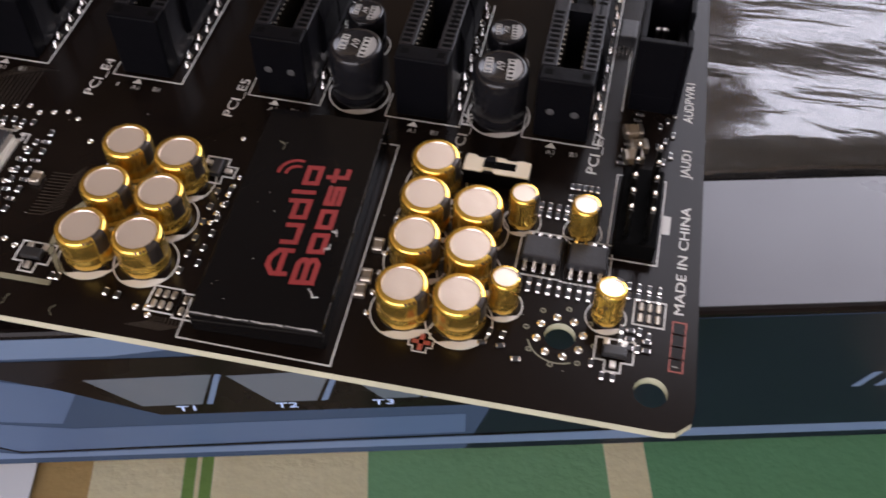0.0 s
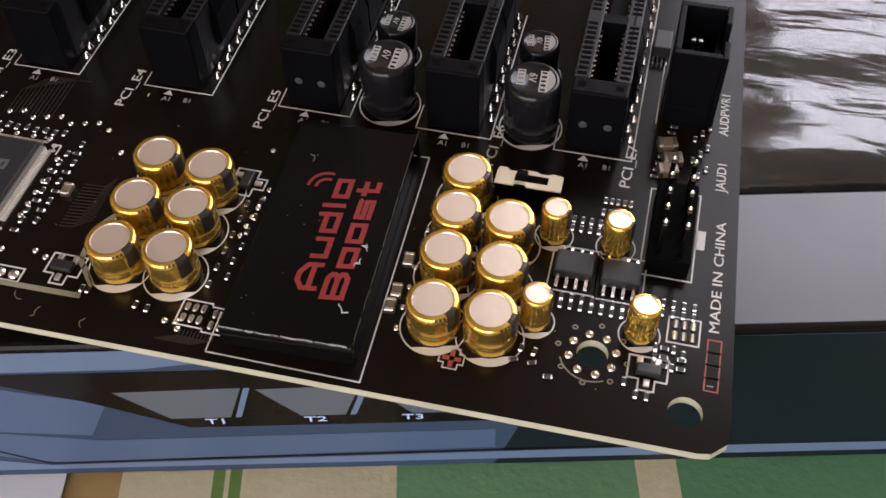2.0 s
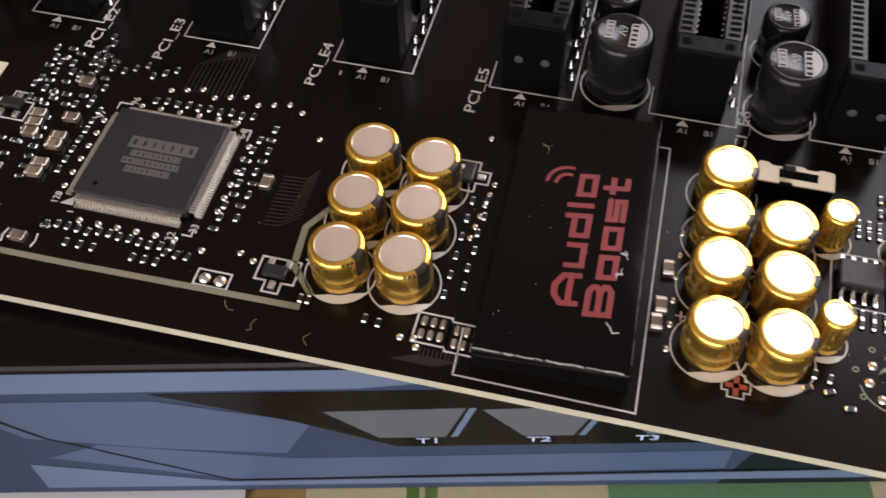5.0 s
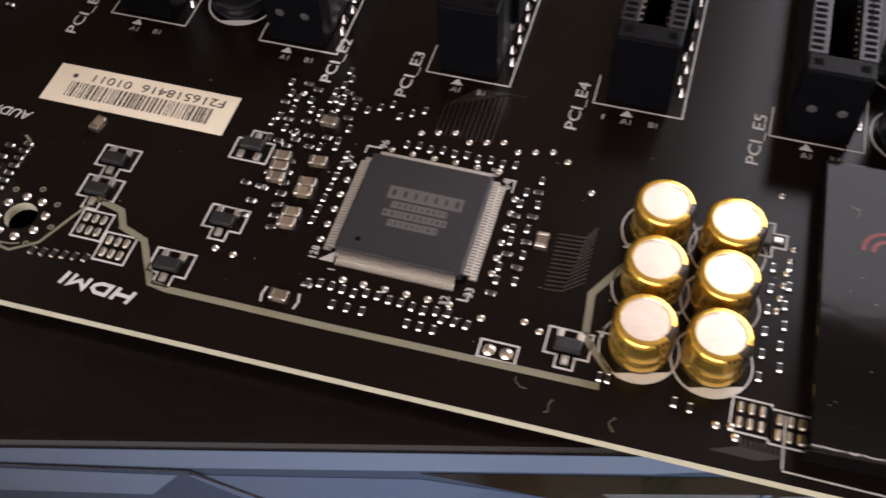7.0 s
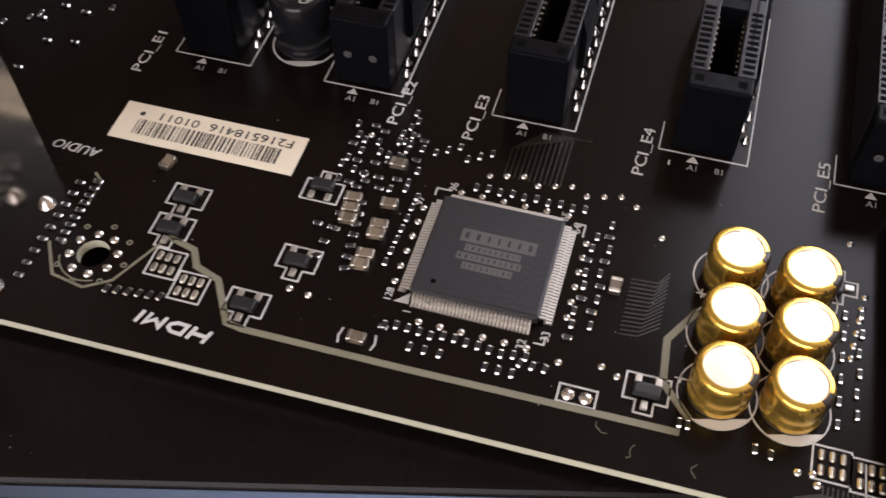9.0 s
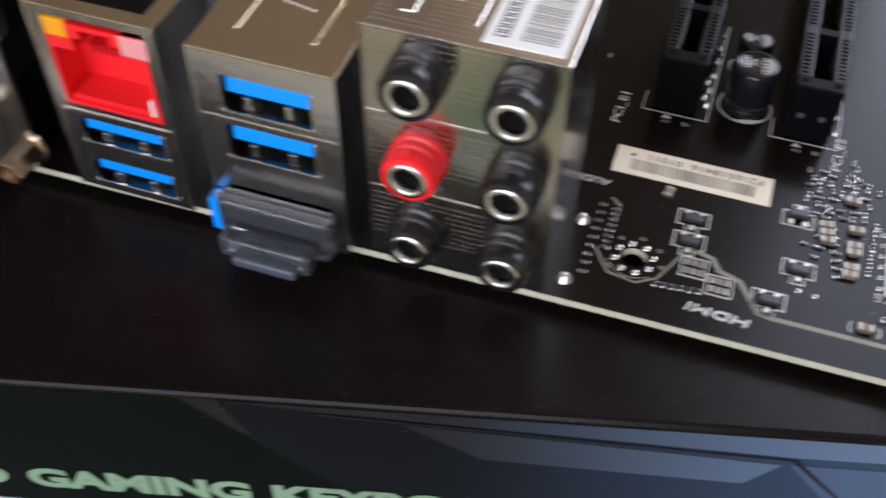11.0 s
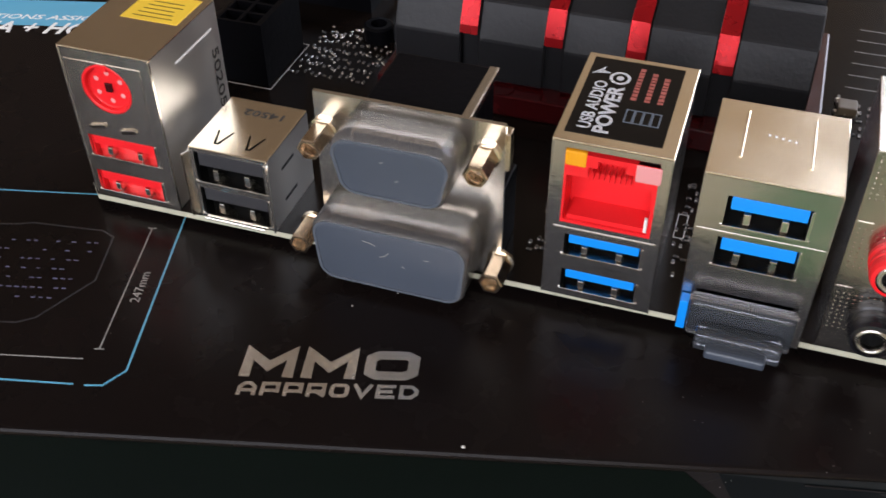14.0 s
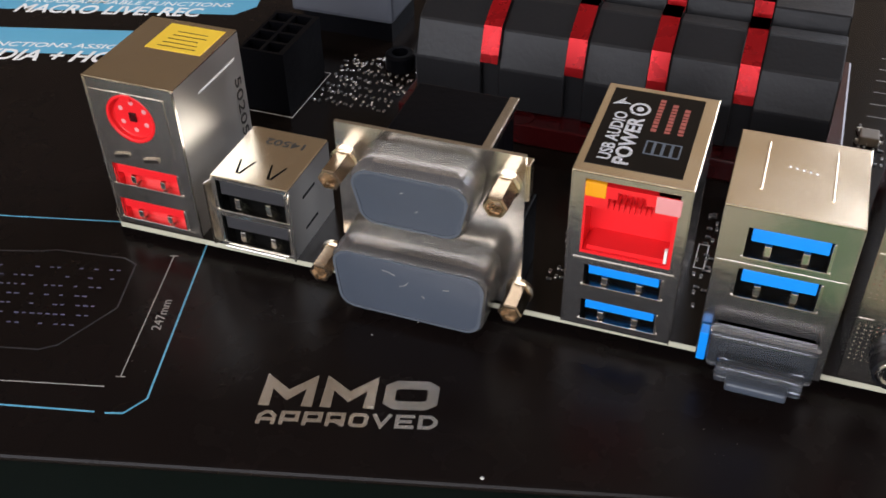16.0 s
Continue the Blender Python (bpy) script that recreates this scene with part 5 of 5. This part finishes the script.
usb_port(c, 1.67, 3.07, 0.08, 0.70, Y, M_TONGUE)
for x0, lean in ((1.60, -22), (3.14, 22)):  # flared spring flanges down both front edges
    bm = block(-0.022, -0.20, -0.70, 0.022, 0.0, 0.70, bevel=0.015)
    bm.transform(pose(x0, Y + 0.02, 0.80, 0, 0, lean))
    part("flange", bm, M_STEEL, c, "bright flared flange")
bm = block(1.75, -0.16, -0.02, 3.0, 0.0, 0.02, bevel=0.012)
bm.transform(pose(0, Y, 0.04, -20))
part("flange", bm, M_STEEL, c, "bright flared flange")
for zz in (0.35, 1.05):
    # dark bars paint the shade of two slits in the side
    part("side_slit", block(3.138, 0.25, zz, 3.146, 0.75, zz + 0.06), M_HOLE, c)
for x in (2.05, 2.68):
    for s in (-1, 1):
        part("cut_tab", prism([(x, -0.05), (x + s * 0.13, 0.36), (x + s * 0.16, 0.36), (x + s * 0.05, -0.05)], 1.598, 1.606), M_SLOT_DEEP, c)
letters("stamped_number", "14502", M_INK, c, pose(2.85, 1.15, 1.602, 0, 0, 180), 0.18, bold=0.02, length=0.80)

# video ports with their dust caps
c = part("video_port", plate(4.13, 7.42, 0.02, 3.18, -0.14, -0.06, []), M_STEEL, board, "steel plated double video port with smoky dust caps")
part("housing", block(4.95, -0.05, 0.0, 6.70, 1.68, 3.05, bevel=0.04), M_SLOT, c, "black plastic housing")
part("housing", block(4.2, -0.05, 0.0, 7.3, 1.2, 1.5, bevel=0.04), M_SLOT, c, "black plastic housing")
part("bracket", block(6.62, -0.05, 2.96, 6.80, 1.66, 3.09, bevel=0.03), M_STEEL, c, "steel edge strip")
part("bracket", block(7.30, -0.13, 2.3, 7.50, 0.10, 3.02, bevel=0.02), M_STEEL_WARM, c)


def dust_cap(x0, x1, z0, z1, inset, y0, y1):
    """A soft hollow cap, narrower at one edge, with rounded corners."""
    def outline(g):
        pts, rad = [], 0.28
        for (px, pz), a0 in (((x1 - rad - g, z1 - rad - g), 0), ((x0 + rad + g, z1 - rad - g), 90), ((x0 + inset + rad + g, z0 + rad + g), 180), ((x1 - inset - rad - g, z0 + rad + g), 270)):
            for k in range(7):
                a = radians(a0 + 15 * k)
                pts.append((px + rad * math.cos(a), pz + rad * math.sin(a)))
        return pts
    one = bmesh.new()
    loops = []
    for g, y in ((0.0, y0), (0.0, y1 + 0.08), (0.02, y1 + 0.03), (0.07, y1)):
        loops.append([one.verts.new((x, y, z)) for x, z in outline(g)])
    for a, b in zip(loops, loops[1:]):
        for k in range(len(a)):
            j = (k + 1) % len(a)
            one.faces.new((a[k], a[j], b[j], b[k]))
    one.faces.new(loops[0])
    front = one.faces.new(loops[-1])
    front.material_index = 1
    bmesh.ops.recalc_face_normals(one, faces=one.faces[:])
    cap = tagged(link_mesh("port_plug", one, [M_SMOKE, M_SMOKE_FACE], smooth=True), "smoky translucent plastic dust plug pushed over a video port", "port plug", "plugs on the rear ports")
    cap.data.polygons[len(cap.data.polygons) - 1].use_smooth = False
    bm = stroke(outline(0.065), 0.05, 0.0, closed=True, thick=0.014)
    bm.transform(pose(0, y1, 0, 90))
    part("rim", bm, M_SMOKE_RIM, cap, "pale rounded rim")
    return cap


def scuffs(cap, spots):
    for x, z, dx, dz in spots:
        bm = stroke([(x, z), (x + dx * 0.6, z + dz * 0.3), (x + dx, z + dz)], 0.012, 0.0, thick=0.004)
        bm.transform(pose(0, -0.95, 0, 90))
        part("scuff", bm, M_SILK_DIM, cap)


part("plug_shell", block(4.98, -0.62, 2.04, 6.52, -0.14, 2.80, bevel=0.08), M_STEEL, c, "steel connector shell")
part("plug_shell", block(4.52, -0.62, 0.10, 6.84, -0.14, 0.98, bevel=0.08), M_STEEL, c, "steel connector shell")
upper = dust_cap(4.72, 6.78, 1.86, 2.98, 0.10, -0.14, -0.95)
lower = dust_cap(4.24, 7.06, -0.14, 1.20, 0.06, -0.14, -0.95)
scuffs(upper, ((5.6, 2.62, 0.05, 0.02), (5.85, 2.3, 0.04, 0.03)))
scuffs(lower, ((5.5, 0.62, 0.16, 0.12), (5.9, 0.5, 0.05, -0.03), (5.2, 0.9, 0.22, -0.06), (6.3, 0.75, 0.09, 0.02)))


def hex_post(x, z, y0=-0.14, y1=-0.80, r=0.215):
    bm = lathe([(0, -y0), (r, -y0), (r, -y1 - 0.03), (r * 0.9, -y1), (r * 0.74, -y1), (r * 0.68, -y1 - 0.04), (r * 0.68, -y1 - 0.3), (0, -y1 - 0.3)], 6, "-y", (x, 0, z))
    p = part("hex_post", bm, M_BRASS, c, "brass threaded hex post")
    part("thread", lathe([(r * 0.67, -y1 - 0.05), (r * 0.58, -y1 - 0.08), (r * 0.66, -y1 - 0.11), (r * 0.58, -y1 - 0.14), (r * 0.66, -y1 - 0.17), (r * 0.5, -y1 - 0.22), (0, -y1 - 0.25)], 18, "-y", (x, 0, z)), M_BRASS, p)
    part("collar", lathe([(r * 1.15, -y0 - 0.01), (r * 1.15, -y0 + 0.06), (r * 0.8, -y0 + 0.08)], 20, "-y", (x, 0, z)), M_STEEL_WARM, p)


for x, z in ((7.12, 2.58), (7.42, 0.40), (4.28, 2.46), (3.90, 0.34)):
    hex_post(x, z)

# network port with two blue ports
Y = -0.22
c = shell("network_port", "steel block with a red network socket and two blue ports", 8.18, 10.04, Y, 2.45, 3.20, [(8.40, 9.86, 1.60, 2.72), (8.40, 9.86, 2.72, 3.06), (8.50, 9.78, 0.93, 1.36), (8.50, 9.78, 0.16, 0.60)], M_STEEL_DULL, M_STEEL_WARM)
bm = plate(8.40, 9.86, 1.60, 2.98, Y - 0.005, Y + 0.9, [(8.44, 9.80, 1.66, 2.55), (8.78, 9.50, 2.55, 2.76), (8.92, 9.36, 2.76, 2.90)])
bm = block(8.42, Y + 0.52, 1.62, 9.84, Y + 0.95, 2.96, bm=bm)
sock = part("network_socket", bm, M_RED, c, "red plastic network socket")
ramp = block(8.50, Y + 0.05, 1.66, 9.76, Y + 0.85, 1.74)
part("ramp", ramp, M_RED, sock)
for k in range(8):
    part("contact", block(8.80 + 0.085 * k, Y + 0.25, 2.34, 8.83 + 0.085 * k, Y + 0.52, 2.50), M_RED, sock)
part("lamp", block(8.40, Y - 0.02, 2.74, 8.74, Y + 0.3, 3.02, bevel=0.03), M_AMBER, c, "amber link lamp")
part("lamp", block(9.50, Y - 0.02, 2.66, 9.90, Y + 0.3, 2.98, bevel=0.03), M_PINKISH, c, "pinkish clear link lamp")
part("flap", block(9.74, Y - 0.03, 1.72, 9.79, Y + 0.05, 1.98, bevel=0.01), M_LABEL_WHITE, sock)
usb_port(c, 8.50, 9.78, 0.93, 1.36, Y, M_BLUE)
usb_port(c, 8.50, 9.78, 0.16, 0.60, Y, M_BLUE)
part("ledge", block(8.3, Y - 0.012, 1.44, 9.95, Y + 0.02, 1.50, bevel=0.008), M_STEEL, c)
st = part("power_sticker", block(8.30, 0.0, 3.20, 9.82, 2.32, 3.208), M_COVER, c, "black sticker with coloured words")
letters("sticker_lettering", "USB AUDIO", M_HOLO, st, pose(8.66, 0.16, 3.209, 0, 0, 90), 0.20, bold=0.02, length=1.42)
letters("sticker_lettering", "POWER", M_HOLO, st, pose(8.95, 0.10, 3.209, 0, 0, 90), 0.24, bold=0.03, length=1.38)
part("sticker_plug", stroke([(8.83 + 0.15 * math.cos(radians(a)), 1.74 + 0.17 * math.sin(radians(a))) for a in range(0, 360, 20)], 0.05, 3.209, closed=True, thick=0.003), M_HOLO, st)
part("sticker_plug", prism([(8.83 + 0.06 * math.cos(radians(a)), 1.74 + 0.07 * math.sin(radians(a))) for a in range(0, 360, 30)], 3.209, 3.212), M_HOLO, st)
part("sticker_plug", prism([(8.35, 1.78), (8.55, 2.05), (8.52, 1.92), (8.66, 1.86), (8.5, 1.83)], 3.209, 3.212), M_HOLO, st)
rnd = random.Random(6)
for k, x in enumerate((9.15, 9.37, 9.58)):
    b, yy = None, 1.15
    while yy < 2.12 - 0.1 * k:
        w = rnd.uniform(0.05, 0.1)
        b = block(x - 0.045, yy, 3.208, x + 0.045, yy + w, 3.2115, bm=b)
        yy += w + 0.025
    part("sticker_small_print", b, M_RED_INK_DIM, st)
for k in range(4):
    part("sticker_diagram", rect(9.12 + 0.14 * k, 0.50, 9.24 + 0.14 * k, 0.86, 0.025, 3.209), M_KEY_GREY, st)

# blue ports over a capped display port
Y = -0.28
c = shell("display_port_block", "steel block of two blue ports above a capped display port", 10.50, 12.48, Y, 1.80, 3.14, [(10.90, 12.14, 2.22, 2.78), (10.88, 12.12, 1.42, 1.98), (10.75, 12.25, 0.1, 0.85)], M_STEEL_DULL, M_STEEL_WARM)
usb_port(c, 10.90, 12.14, 2.22, 2.78, Y, M_BLUE)
usb_port(c, 10.88, 12.12, 1.42, 1.98, Y, M_BLUE)
for x in (10.95, 11.98):
    part("raised_rib", block(x - 0.022, 0.22, 3.13, x + 0.022, 1.55, 3.152, bevel=0.010), M_STEEL_WARM, c)
for k in range(5):
    part("stamped_mark", block(11.30 + 0.1 * k, 0.92 - 0.02 * k, 3.139, 11.335 + 0.1 * k, 0.97 - 0.02 * k, 3.143), M_LABEL_WHITE, c)
part("seam", block(10.54, Y - 0.008, 2.06, 12.44, Y + 0.01, 2.09), M_STEEL, c)
cap = tagged(link_mesh("port_plug", block(10.68, -0.62, 0.10, 12.34, Y - 0.022, 0.86, bevel=0.10, seg=3), M_SMOKE_DARK, smooth=True), "smoky plastic dust plug with a stepped grip in a display port", "port plug", "plugs on the rear ports")
part("grip", block(10.85, -0.98, 0.16, 12.20, -0.62, 0.52, bevel=0.07, seg=3), M_SMOKE_DARK, cap, smooth=True)
part("grip", block(11.05, -1.06, 0.08, 12.0, -0.72, 0.26, bevel=0.06, seg=3), M_SMOKE_FACE, cap, smooth=True)
part("rim", block(10.66, -0.56, 0.84, 12.36, -0.50, 0.90, bevel=0.02), M_SMOKE, cap)
part("blue_film", block(10.52, -0.52, 0.12, 10.66, -0.30, 0.72, bevel=0.02), M_BLUE, c)

# six sound jacks
AX0, AX1, AY, AZ = 12.74, 15.20, -0.06, 3.86
c = shell("sound_jack_block", "tall dimpled steel block with five black jacks and one red", AX0, AX1, AY, 2.0, AZ, [], M_DIMPLED, M_STEEL)
for r, z in enumerate((3.30, 2.01, 0.73)):
    for k, x in enumerate((13.45, 14.70)):
        red = r == 1 and k == 0
        jk = part("jack", lathe([(0.38, -0.06), (0.38, 0.14), (0.345, 0.17), (0.345, 0.20), (0.37, 0.23), (0.37, 0.30), (0.35, 0.32), (0.35, 0.35), (0.365, 0.38), (0.36, 0.46), (0.33, 0.535), (0.275, 0.55), (0.265, 0.50), (0.18, 0.48)], 40, "-y", (x, 0, z)), M_RED if red else M_JACK, c, "red sound jack" if red else "black sound jack", smooth=False)
        part("rim", lathe([(0.27, 0.545), (0.255, 0.57), (0.195, 0.565), (0.175, 0.545), (0.175, 0.40)], 32, "-y", (x, 0, z)), M_STEEL_DULL, jk, "bright metal rim", smooth=True)
        part("bore", lathe([(0.174, 0.44), (0.17, 0.02), (0, 0.02)], 24, "-y", (x, 0, z)), M_HOLE, jk)
dim = part("dimple", lathe([(0.018, 0), (0.010, 0.008), (0, 0.010)], 6, "-y"), M_STEEL, c)
dim.location = (12.82 * CM, AY * CM, 3.70 * CM)
n = 0
for i in range(26):
    for j in range(37):
        x, z = 12.82 + 0.092 * i, 3.76 - 0.092 * j
        if j % 14 < 9 and n < 290 and not any((x - jx) ** 2 + (z - jz) ** 2 < 0.16 for jx in (13.45, 14.70) for jz in (3.30, 2.01, 0.73)):
            again("dimple", dim, c, (x, AY, z))
            n += 1
bm = None
for i in range(25):  # rows of fine dimples on the lid
    for j in range(14):
        x, y = 12.84 + 0.092 * i, 0.06 + 0.092 * j
        if x < 14.05 and not (12.94 < x < 13.42 and y > 0.2):
            bm = lathe([(0.018, 0), (0.010, 0.006), (0, 0.008)], 5, at=(x, y, AZ), bm=bm)
tagged(part("lid_dimples", bm, M_STEEL, c), kind="stuff")
for z in (2.62, 1.34):
    part("seam", block(13.55, AY - 0.012, z - 0.02, 14.3, AY + 0.01, z + 0.02, bevel=0.006), M_STEEL, c)
    part("seam", block(AX0 + 0.03, AY - 0.012, z - 0.035, 13.0, AY + 0.01, z - 0.015), M_STEEL, c)
part("lid_sticker", block(14.15, 0.05, AZ, 15.10, 1.75, AZ + 0.008), M_LABEL_WHITE, c, "white barcode sticker")
b, y = None, 0.2
rnd = random.Random(9)
while y < 1.55:
    w = rnd.choice((0.012, 0.02, 0.03))
    b = block(14.55, y, AZ + 0.006, 14.98, y + w, AZ + 0.011, bm=b)
    y += w + rnd.choice((0.015, 0.025))
tagged(part("barcode", b, M_SILK_DIM, c), kind="stuff")
b, y = None, 0.2
while y < 1.5:
    b = rect(14.26, y, 14.40, y + 0.07, 0.02, AZ + 0.006, b)
    y += 0.11
part("serial_print", b, M_INK, c)
for x, w in ((13.18, 0.09), (14.02, 0.02)):
    part("raised_rib", block(x - w, 0.3, AZ - 0.02, x + w, 1.5, AZ + 0.014, bevel=min(w, 0.016) * 0.9, seg=3), M_STEEL, c, smooth=True)
for k in range(4):
    part("stamped_mark", block(13.60, 0.7 + 0.2 * k, AZ, 13.72, 0.82 + 0.2 * k, AZ + 0.004), M_LABEL_WHITE, c)
for x, y in ((15.42, 0.30), (15.40, 1.48)):
    part("solder_joint", lathe([(0, 0.12), (0.05, 0.10), (0.09, 0.03), (0.11, 0)], 14, at=(x, y, 0)), M_SOLDER, board, smooth=True)
for k in range(9):
    tiny(15.62, 0.5 + 0.17 * k, 0)
    tiny(15.82, 1.05 + 0.11 * k, 0)

# ---- heat sink with red clips ----
sink = part("heat_sink", block(3.2, 5.3, 0.0, 12.4, 9.6, 0.5, bevel=0.05), M_RED_MASK, board, "black finned heat sink with red metal clips")


def fin_block(x0, x1):
    pts = [(5.15, 0.55), (5.15, 1.5), (5.45, 2.25), (6.2, 2.62), (6.6, 2.62), (6.68, 2.42), (6.85, 2.42), (6.95, 2.85), (8.9, 2.85), (9.3, 2.2), (9.3, 0.55)]
    one = bmesh.new()
    a = [one.verts.new((x0, y, z)) for y, z in pts]
    b = [one.verts.new((x1, y, z)) for y, z in pts]
    one.faces.new(a)
    one.faces.new(b[::-1])
    for k in range(len(pts)):
        j = (k + 1) % len(pts)
        one.faces.new((a[k], b[k], b[j], a[j]))
    bmesh.ops.recalc_face_normals(one, faces=one.faces[:])
    bmesh.ops.bevel(one, geom=one.edges[:], offset=0.03, segments=1, affect="EDGES")
    part("fin_block", one, M_HEATSINK, sink, "black anodised block")


def red_clip(x):
    w = 0.19
    pts = [(5.09, 1.62), (5.13, 1.80), (5.36, 2.34), (6.15, 2.72), (6.66, 2.72), (6.72, 2.58), (6.84, 2.58), (6.92, 2.95), (8.9, 2.95)]
    one = bmesh.new()
    rows = []
    for y, z in pts:
        rows.append([one.verts.new((x - w, y, z)), one.verts.new((x + w, y, z))])
    for a, b in zip(rows, rows[1:]):
        one.faces.new((a[0], a[1], b[1], b[0]))
    bmesh.ops.solidify(one, geom=one.faces[:], thickness=0.12)
    part("clip", one, M_RED_METAL, sink, "red anodised clip")


bm = bmesh.new()  # the solid core shows between the blocks
core = [(5.30, 0.5), (5.30, 1.55), (5.52, 2.18), (6.2, 2.52), (6.6, 2.52), (6.70, 2.36), (6.85, 2.36), (7.0, 2.75), (8.8, 2.75), (9.1, 2.2), (9.1, 0.5)]
ends = [[bm.verts.new((x, y, z)) for y, z in core] for x in (3.55, 12.0)]
bm.faces.new(ends[0])
bm.faces.new(ends[1][::-1])
for k in range(len(core)):
    bm.faces.new((ends[0][k], ends[1][k], ends[1][(k + 1) % len(core)], ends[0][(k + 1) % len(core)]))
bmesh.ops.recalc_face_normals(bm, faces=bm.faces[:])
part("core", bm, M_HEATSINK, sink, "black anodised core")
CL = [5.15, 6.95, 8.62, 10.33]
EDGE = [3.3, *CL, 12.2]
for a, b in zip(EDGE, EDGE[1:]):
    fin_block(a + 0.19, b - 0.19)
for x in CL:
    red_clip(x)
part("screw", lathe([(0.30, 0.5), (0.30, 0.53), (0.24, 0.535), (0.22, 0.51), (0, 0.51)], 24, at=(5.9, 5.02, 0)), M_RED_MASK, sink)
part("foot", block(3.2, 4.75, 0.0, 12.2, 5.3, 0.5, bevel=0.04), M_RED_MASK, sink, "dark red lacquered foot")
side = part("side_sink", block(-0.85, 7.8, 0.62, 1.85, 9.8, 2.0, bevel=0.10), M_GREY_SINK, board, "blue-grey anodised heat sink block")
part("foot", block(-0.7, 8.1, 0.0, 1.7, 9.6, 0.64), M_SLOT, side)

# ---- eight-pole power socket ----
xs, ys = (-0.30, 0.78), (4.25, 6.10)
holes = [(xs[0] + 0.07 + 0.48 * i, xs[0] + 0.07 + 0.48 * i + 0.40, ys[0] + 0.07 + 0.44 * j, ys[0] + 0.07 + 0.44 * j + 0.36) for i in range(2) for j in range(4)]
top = plate(xs[0], xs[1], ys[0], ys[1], -1.5, -0.3, holes)
top.transform(Matrix.Rotation(radians(-90), 4, "X") @ Matrix.Diagonal((1, 1, -1, 1)))
for v in top.verts:
    v.co = Vector((v.co.x, abs(v.co.y), abs(v.co.z)))
bmesh.ops.recalc_face_normals(top, faces=top.faces[:])
top = block(xs[0], ys[0], 0.0, xs[1], ys[1], 0.3, bm=top)
p8 = part("processor_power_socket", top, M_SLOT, board, "black eight-pole power socket")
for h in holes:
    part("pin", block((h[0] + h[1]) / 2 - 0.04, (h[2] + h[3]) / 2 - 0.04, 0.3, (h[0] + h[1]) / 2 + 0.04, (h[2] + h[3]) / 2 + 0.04, 1.0), M_STEEL, p8)
silk_rect(xs[0] - 0.1, ys[0] - 0.1, xs[1] + 0.1, ys[1] + 0.1)
rnd = random.Random(31)
for k in range(70):
    tiny(1.0 + 0.16 * (k % 12) + rnd.uniform(-0.03, 0.03), 5.05 + 0.36 * (k // 12) + rnd.uniform(-0.08, 0.08), 90 if k % 5 else 0)
    pads(rnd.uniform(1.0, 3.0), rnd.uniform(5.0, 7.3))
for k in range(22):
    tiny(rnd.uniform(7.65, 8.0), rnd.uniform(0.6, 4.2), rnd.choice((0, 90)))
    tiny(rnd.uniform(10.14, 10.42), rnd.uniform(0.4, 3.6), rnd.choice((0, 90)))
for k in range(30):
    tiny(rnd.uniform(12.5, 15.0), rnd.uniform(3.0, 5.5), rnd.choice((0, 90)))
for k in range(26):
    tiny(12.75 + 0.16 * (k % 5) + rnd.uniform(-0.03, 0.03), 6.3 + 0.28 * (k // 5) + rnd.uniform(-0.05, 0.05), rnd.choice((0, 90)))
for k in range(5):
    place_part(MID, (12.78 + 0.17 * (k % 3), 7.05 + 0.42 * (k // 3)), 12 + 30 * k)
for k in range(6):
    silk([(12.9 + 0.05 * k, 8.2 + 0.55 * k), (14.2, 8.2 + 0.55 * k), (14.2, 8.55 + 0.55 * k)], 0.02, False, M_SILK_DIM)
choke = part("choke", block(12.75, 6.95, 0.0, 13.15, 7.35, 0.22, bevel=0.04), M_SMD_TAN, board, "small brown ceramic choke")
part("standoff_ring", lathe([(0.36, 0.0), (0.36, 0.35), (0.30, 0.4), (0.2, 0.4), (0.2, 0.1), (0, 0.1)], 24, at=(2.35, 7.0, 0)), M_SLOT, board)
silk_rect(7.6, 3.2, 7.75, 3.9)
silk_rect(10.12, 1.9, 10.3, 2.6)

tagged(link_mesh("silver_film", on_box(film_sheet()), M_FOIL, smooth=True), "crumpled silver plastic film lying on the keyboard box", "plastic film")

# hairs of lint caught on the board's edge, and dust on board and box
def lint(pts, z):
    bm = stroke(pts, 0.005, z, thick=0.005)
    tagged(link_mesh("lint", bm, M_TRACE), "thin pale hair of lint lying on the board", "lint", "hairs on the board")


rnd = random.Random(17)
for x, y in ((22.35, 0.35), (22.95, 0.32), (21.95, 0.50), (24.9, 3.0)):
    pts, a = [(x, y)], rnd.uniform(0, 6)
    for k in range(9):
        a += rnd.uniform(-0.9, 0.9)
        pts.append((pts[-1][0] + 0.021 * math.cos(a), pts[-1][1] + 0.021 * math.sin(a)))
    lint(pts, 0.345 if x > 24.6 else 0.0)


def dust(name, n, area, z, label):
    bm = bmesh.new()
    for k in range(n):
        x, y = rnd.uniform(area[0], area[1]), rnd.uniform(area[2], area[3])
        r = rnd.uniform(0.004, 0.009)
        prism([(x + r * math.cos(a), y + r * rnd.uniform(0.5, 1.4) * math.sin(a)) for a in (0, 1.6, 3.1, 4.7)], z, z + 0.006, bm)
    tagged(link_mesh(name, bm, M_SILK_DIM), label, "dust", kind="stuff")


dust("dust_on_board", 60, (16.0, 29.9, 0.35, 4.1), 0.0, "fine pale dust lying on the black board")
dust("dust_on_cover", 12, (24.7, 26.0, 0.5, 3.6), 0.345, "fine pale dust lying on the glossy cover")
for k in range(14):
    x = rnd.uniform(1.0, 17.0)
    y = rnd.uniform(-5.6, -0.6) + 0.26 * x * 0.8
    if y < -0.4:
        dust("dust_on_box", 3, (x, x + 1.2, y - 0.3, y), BOX_TOP, "fine pale dust lying on the black box")
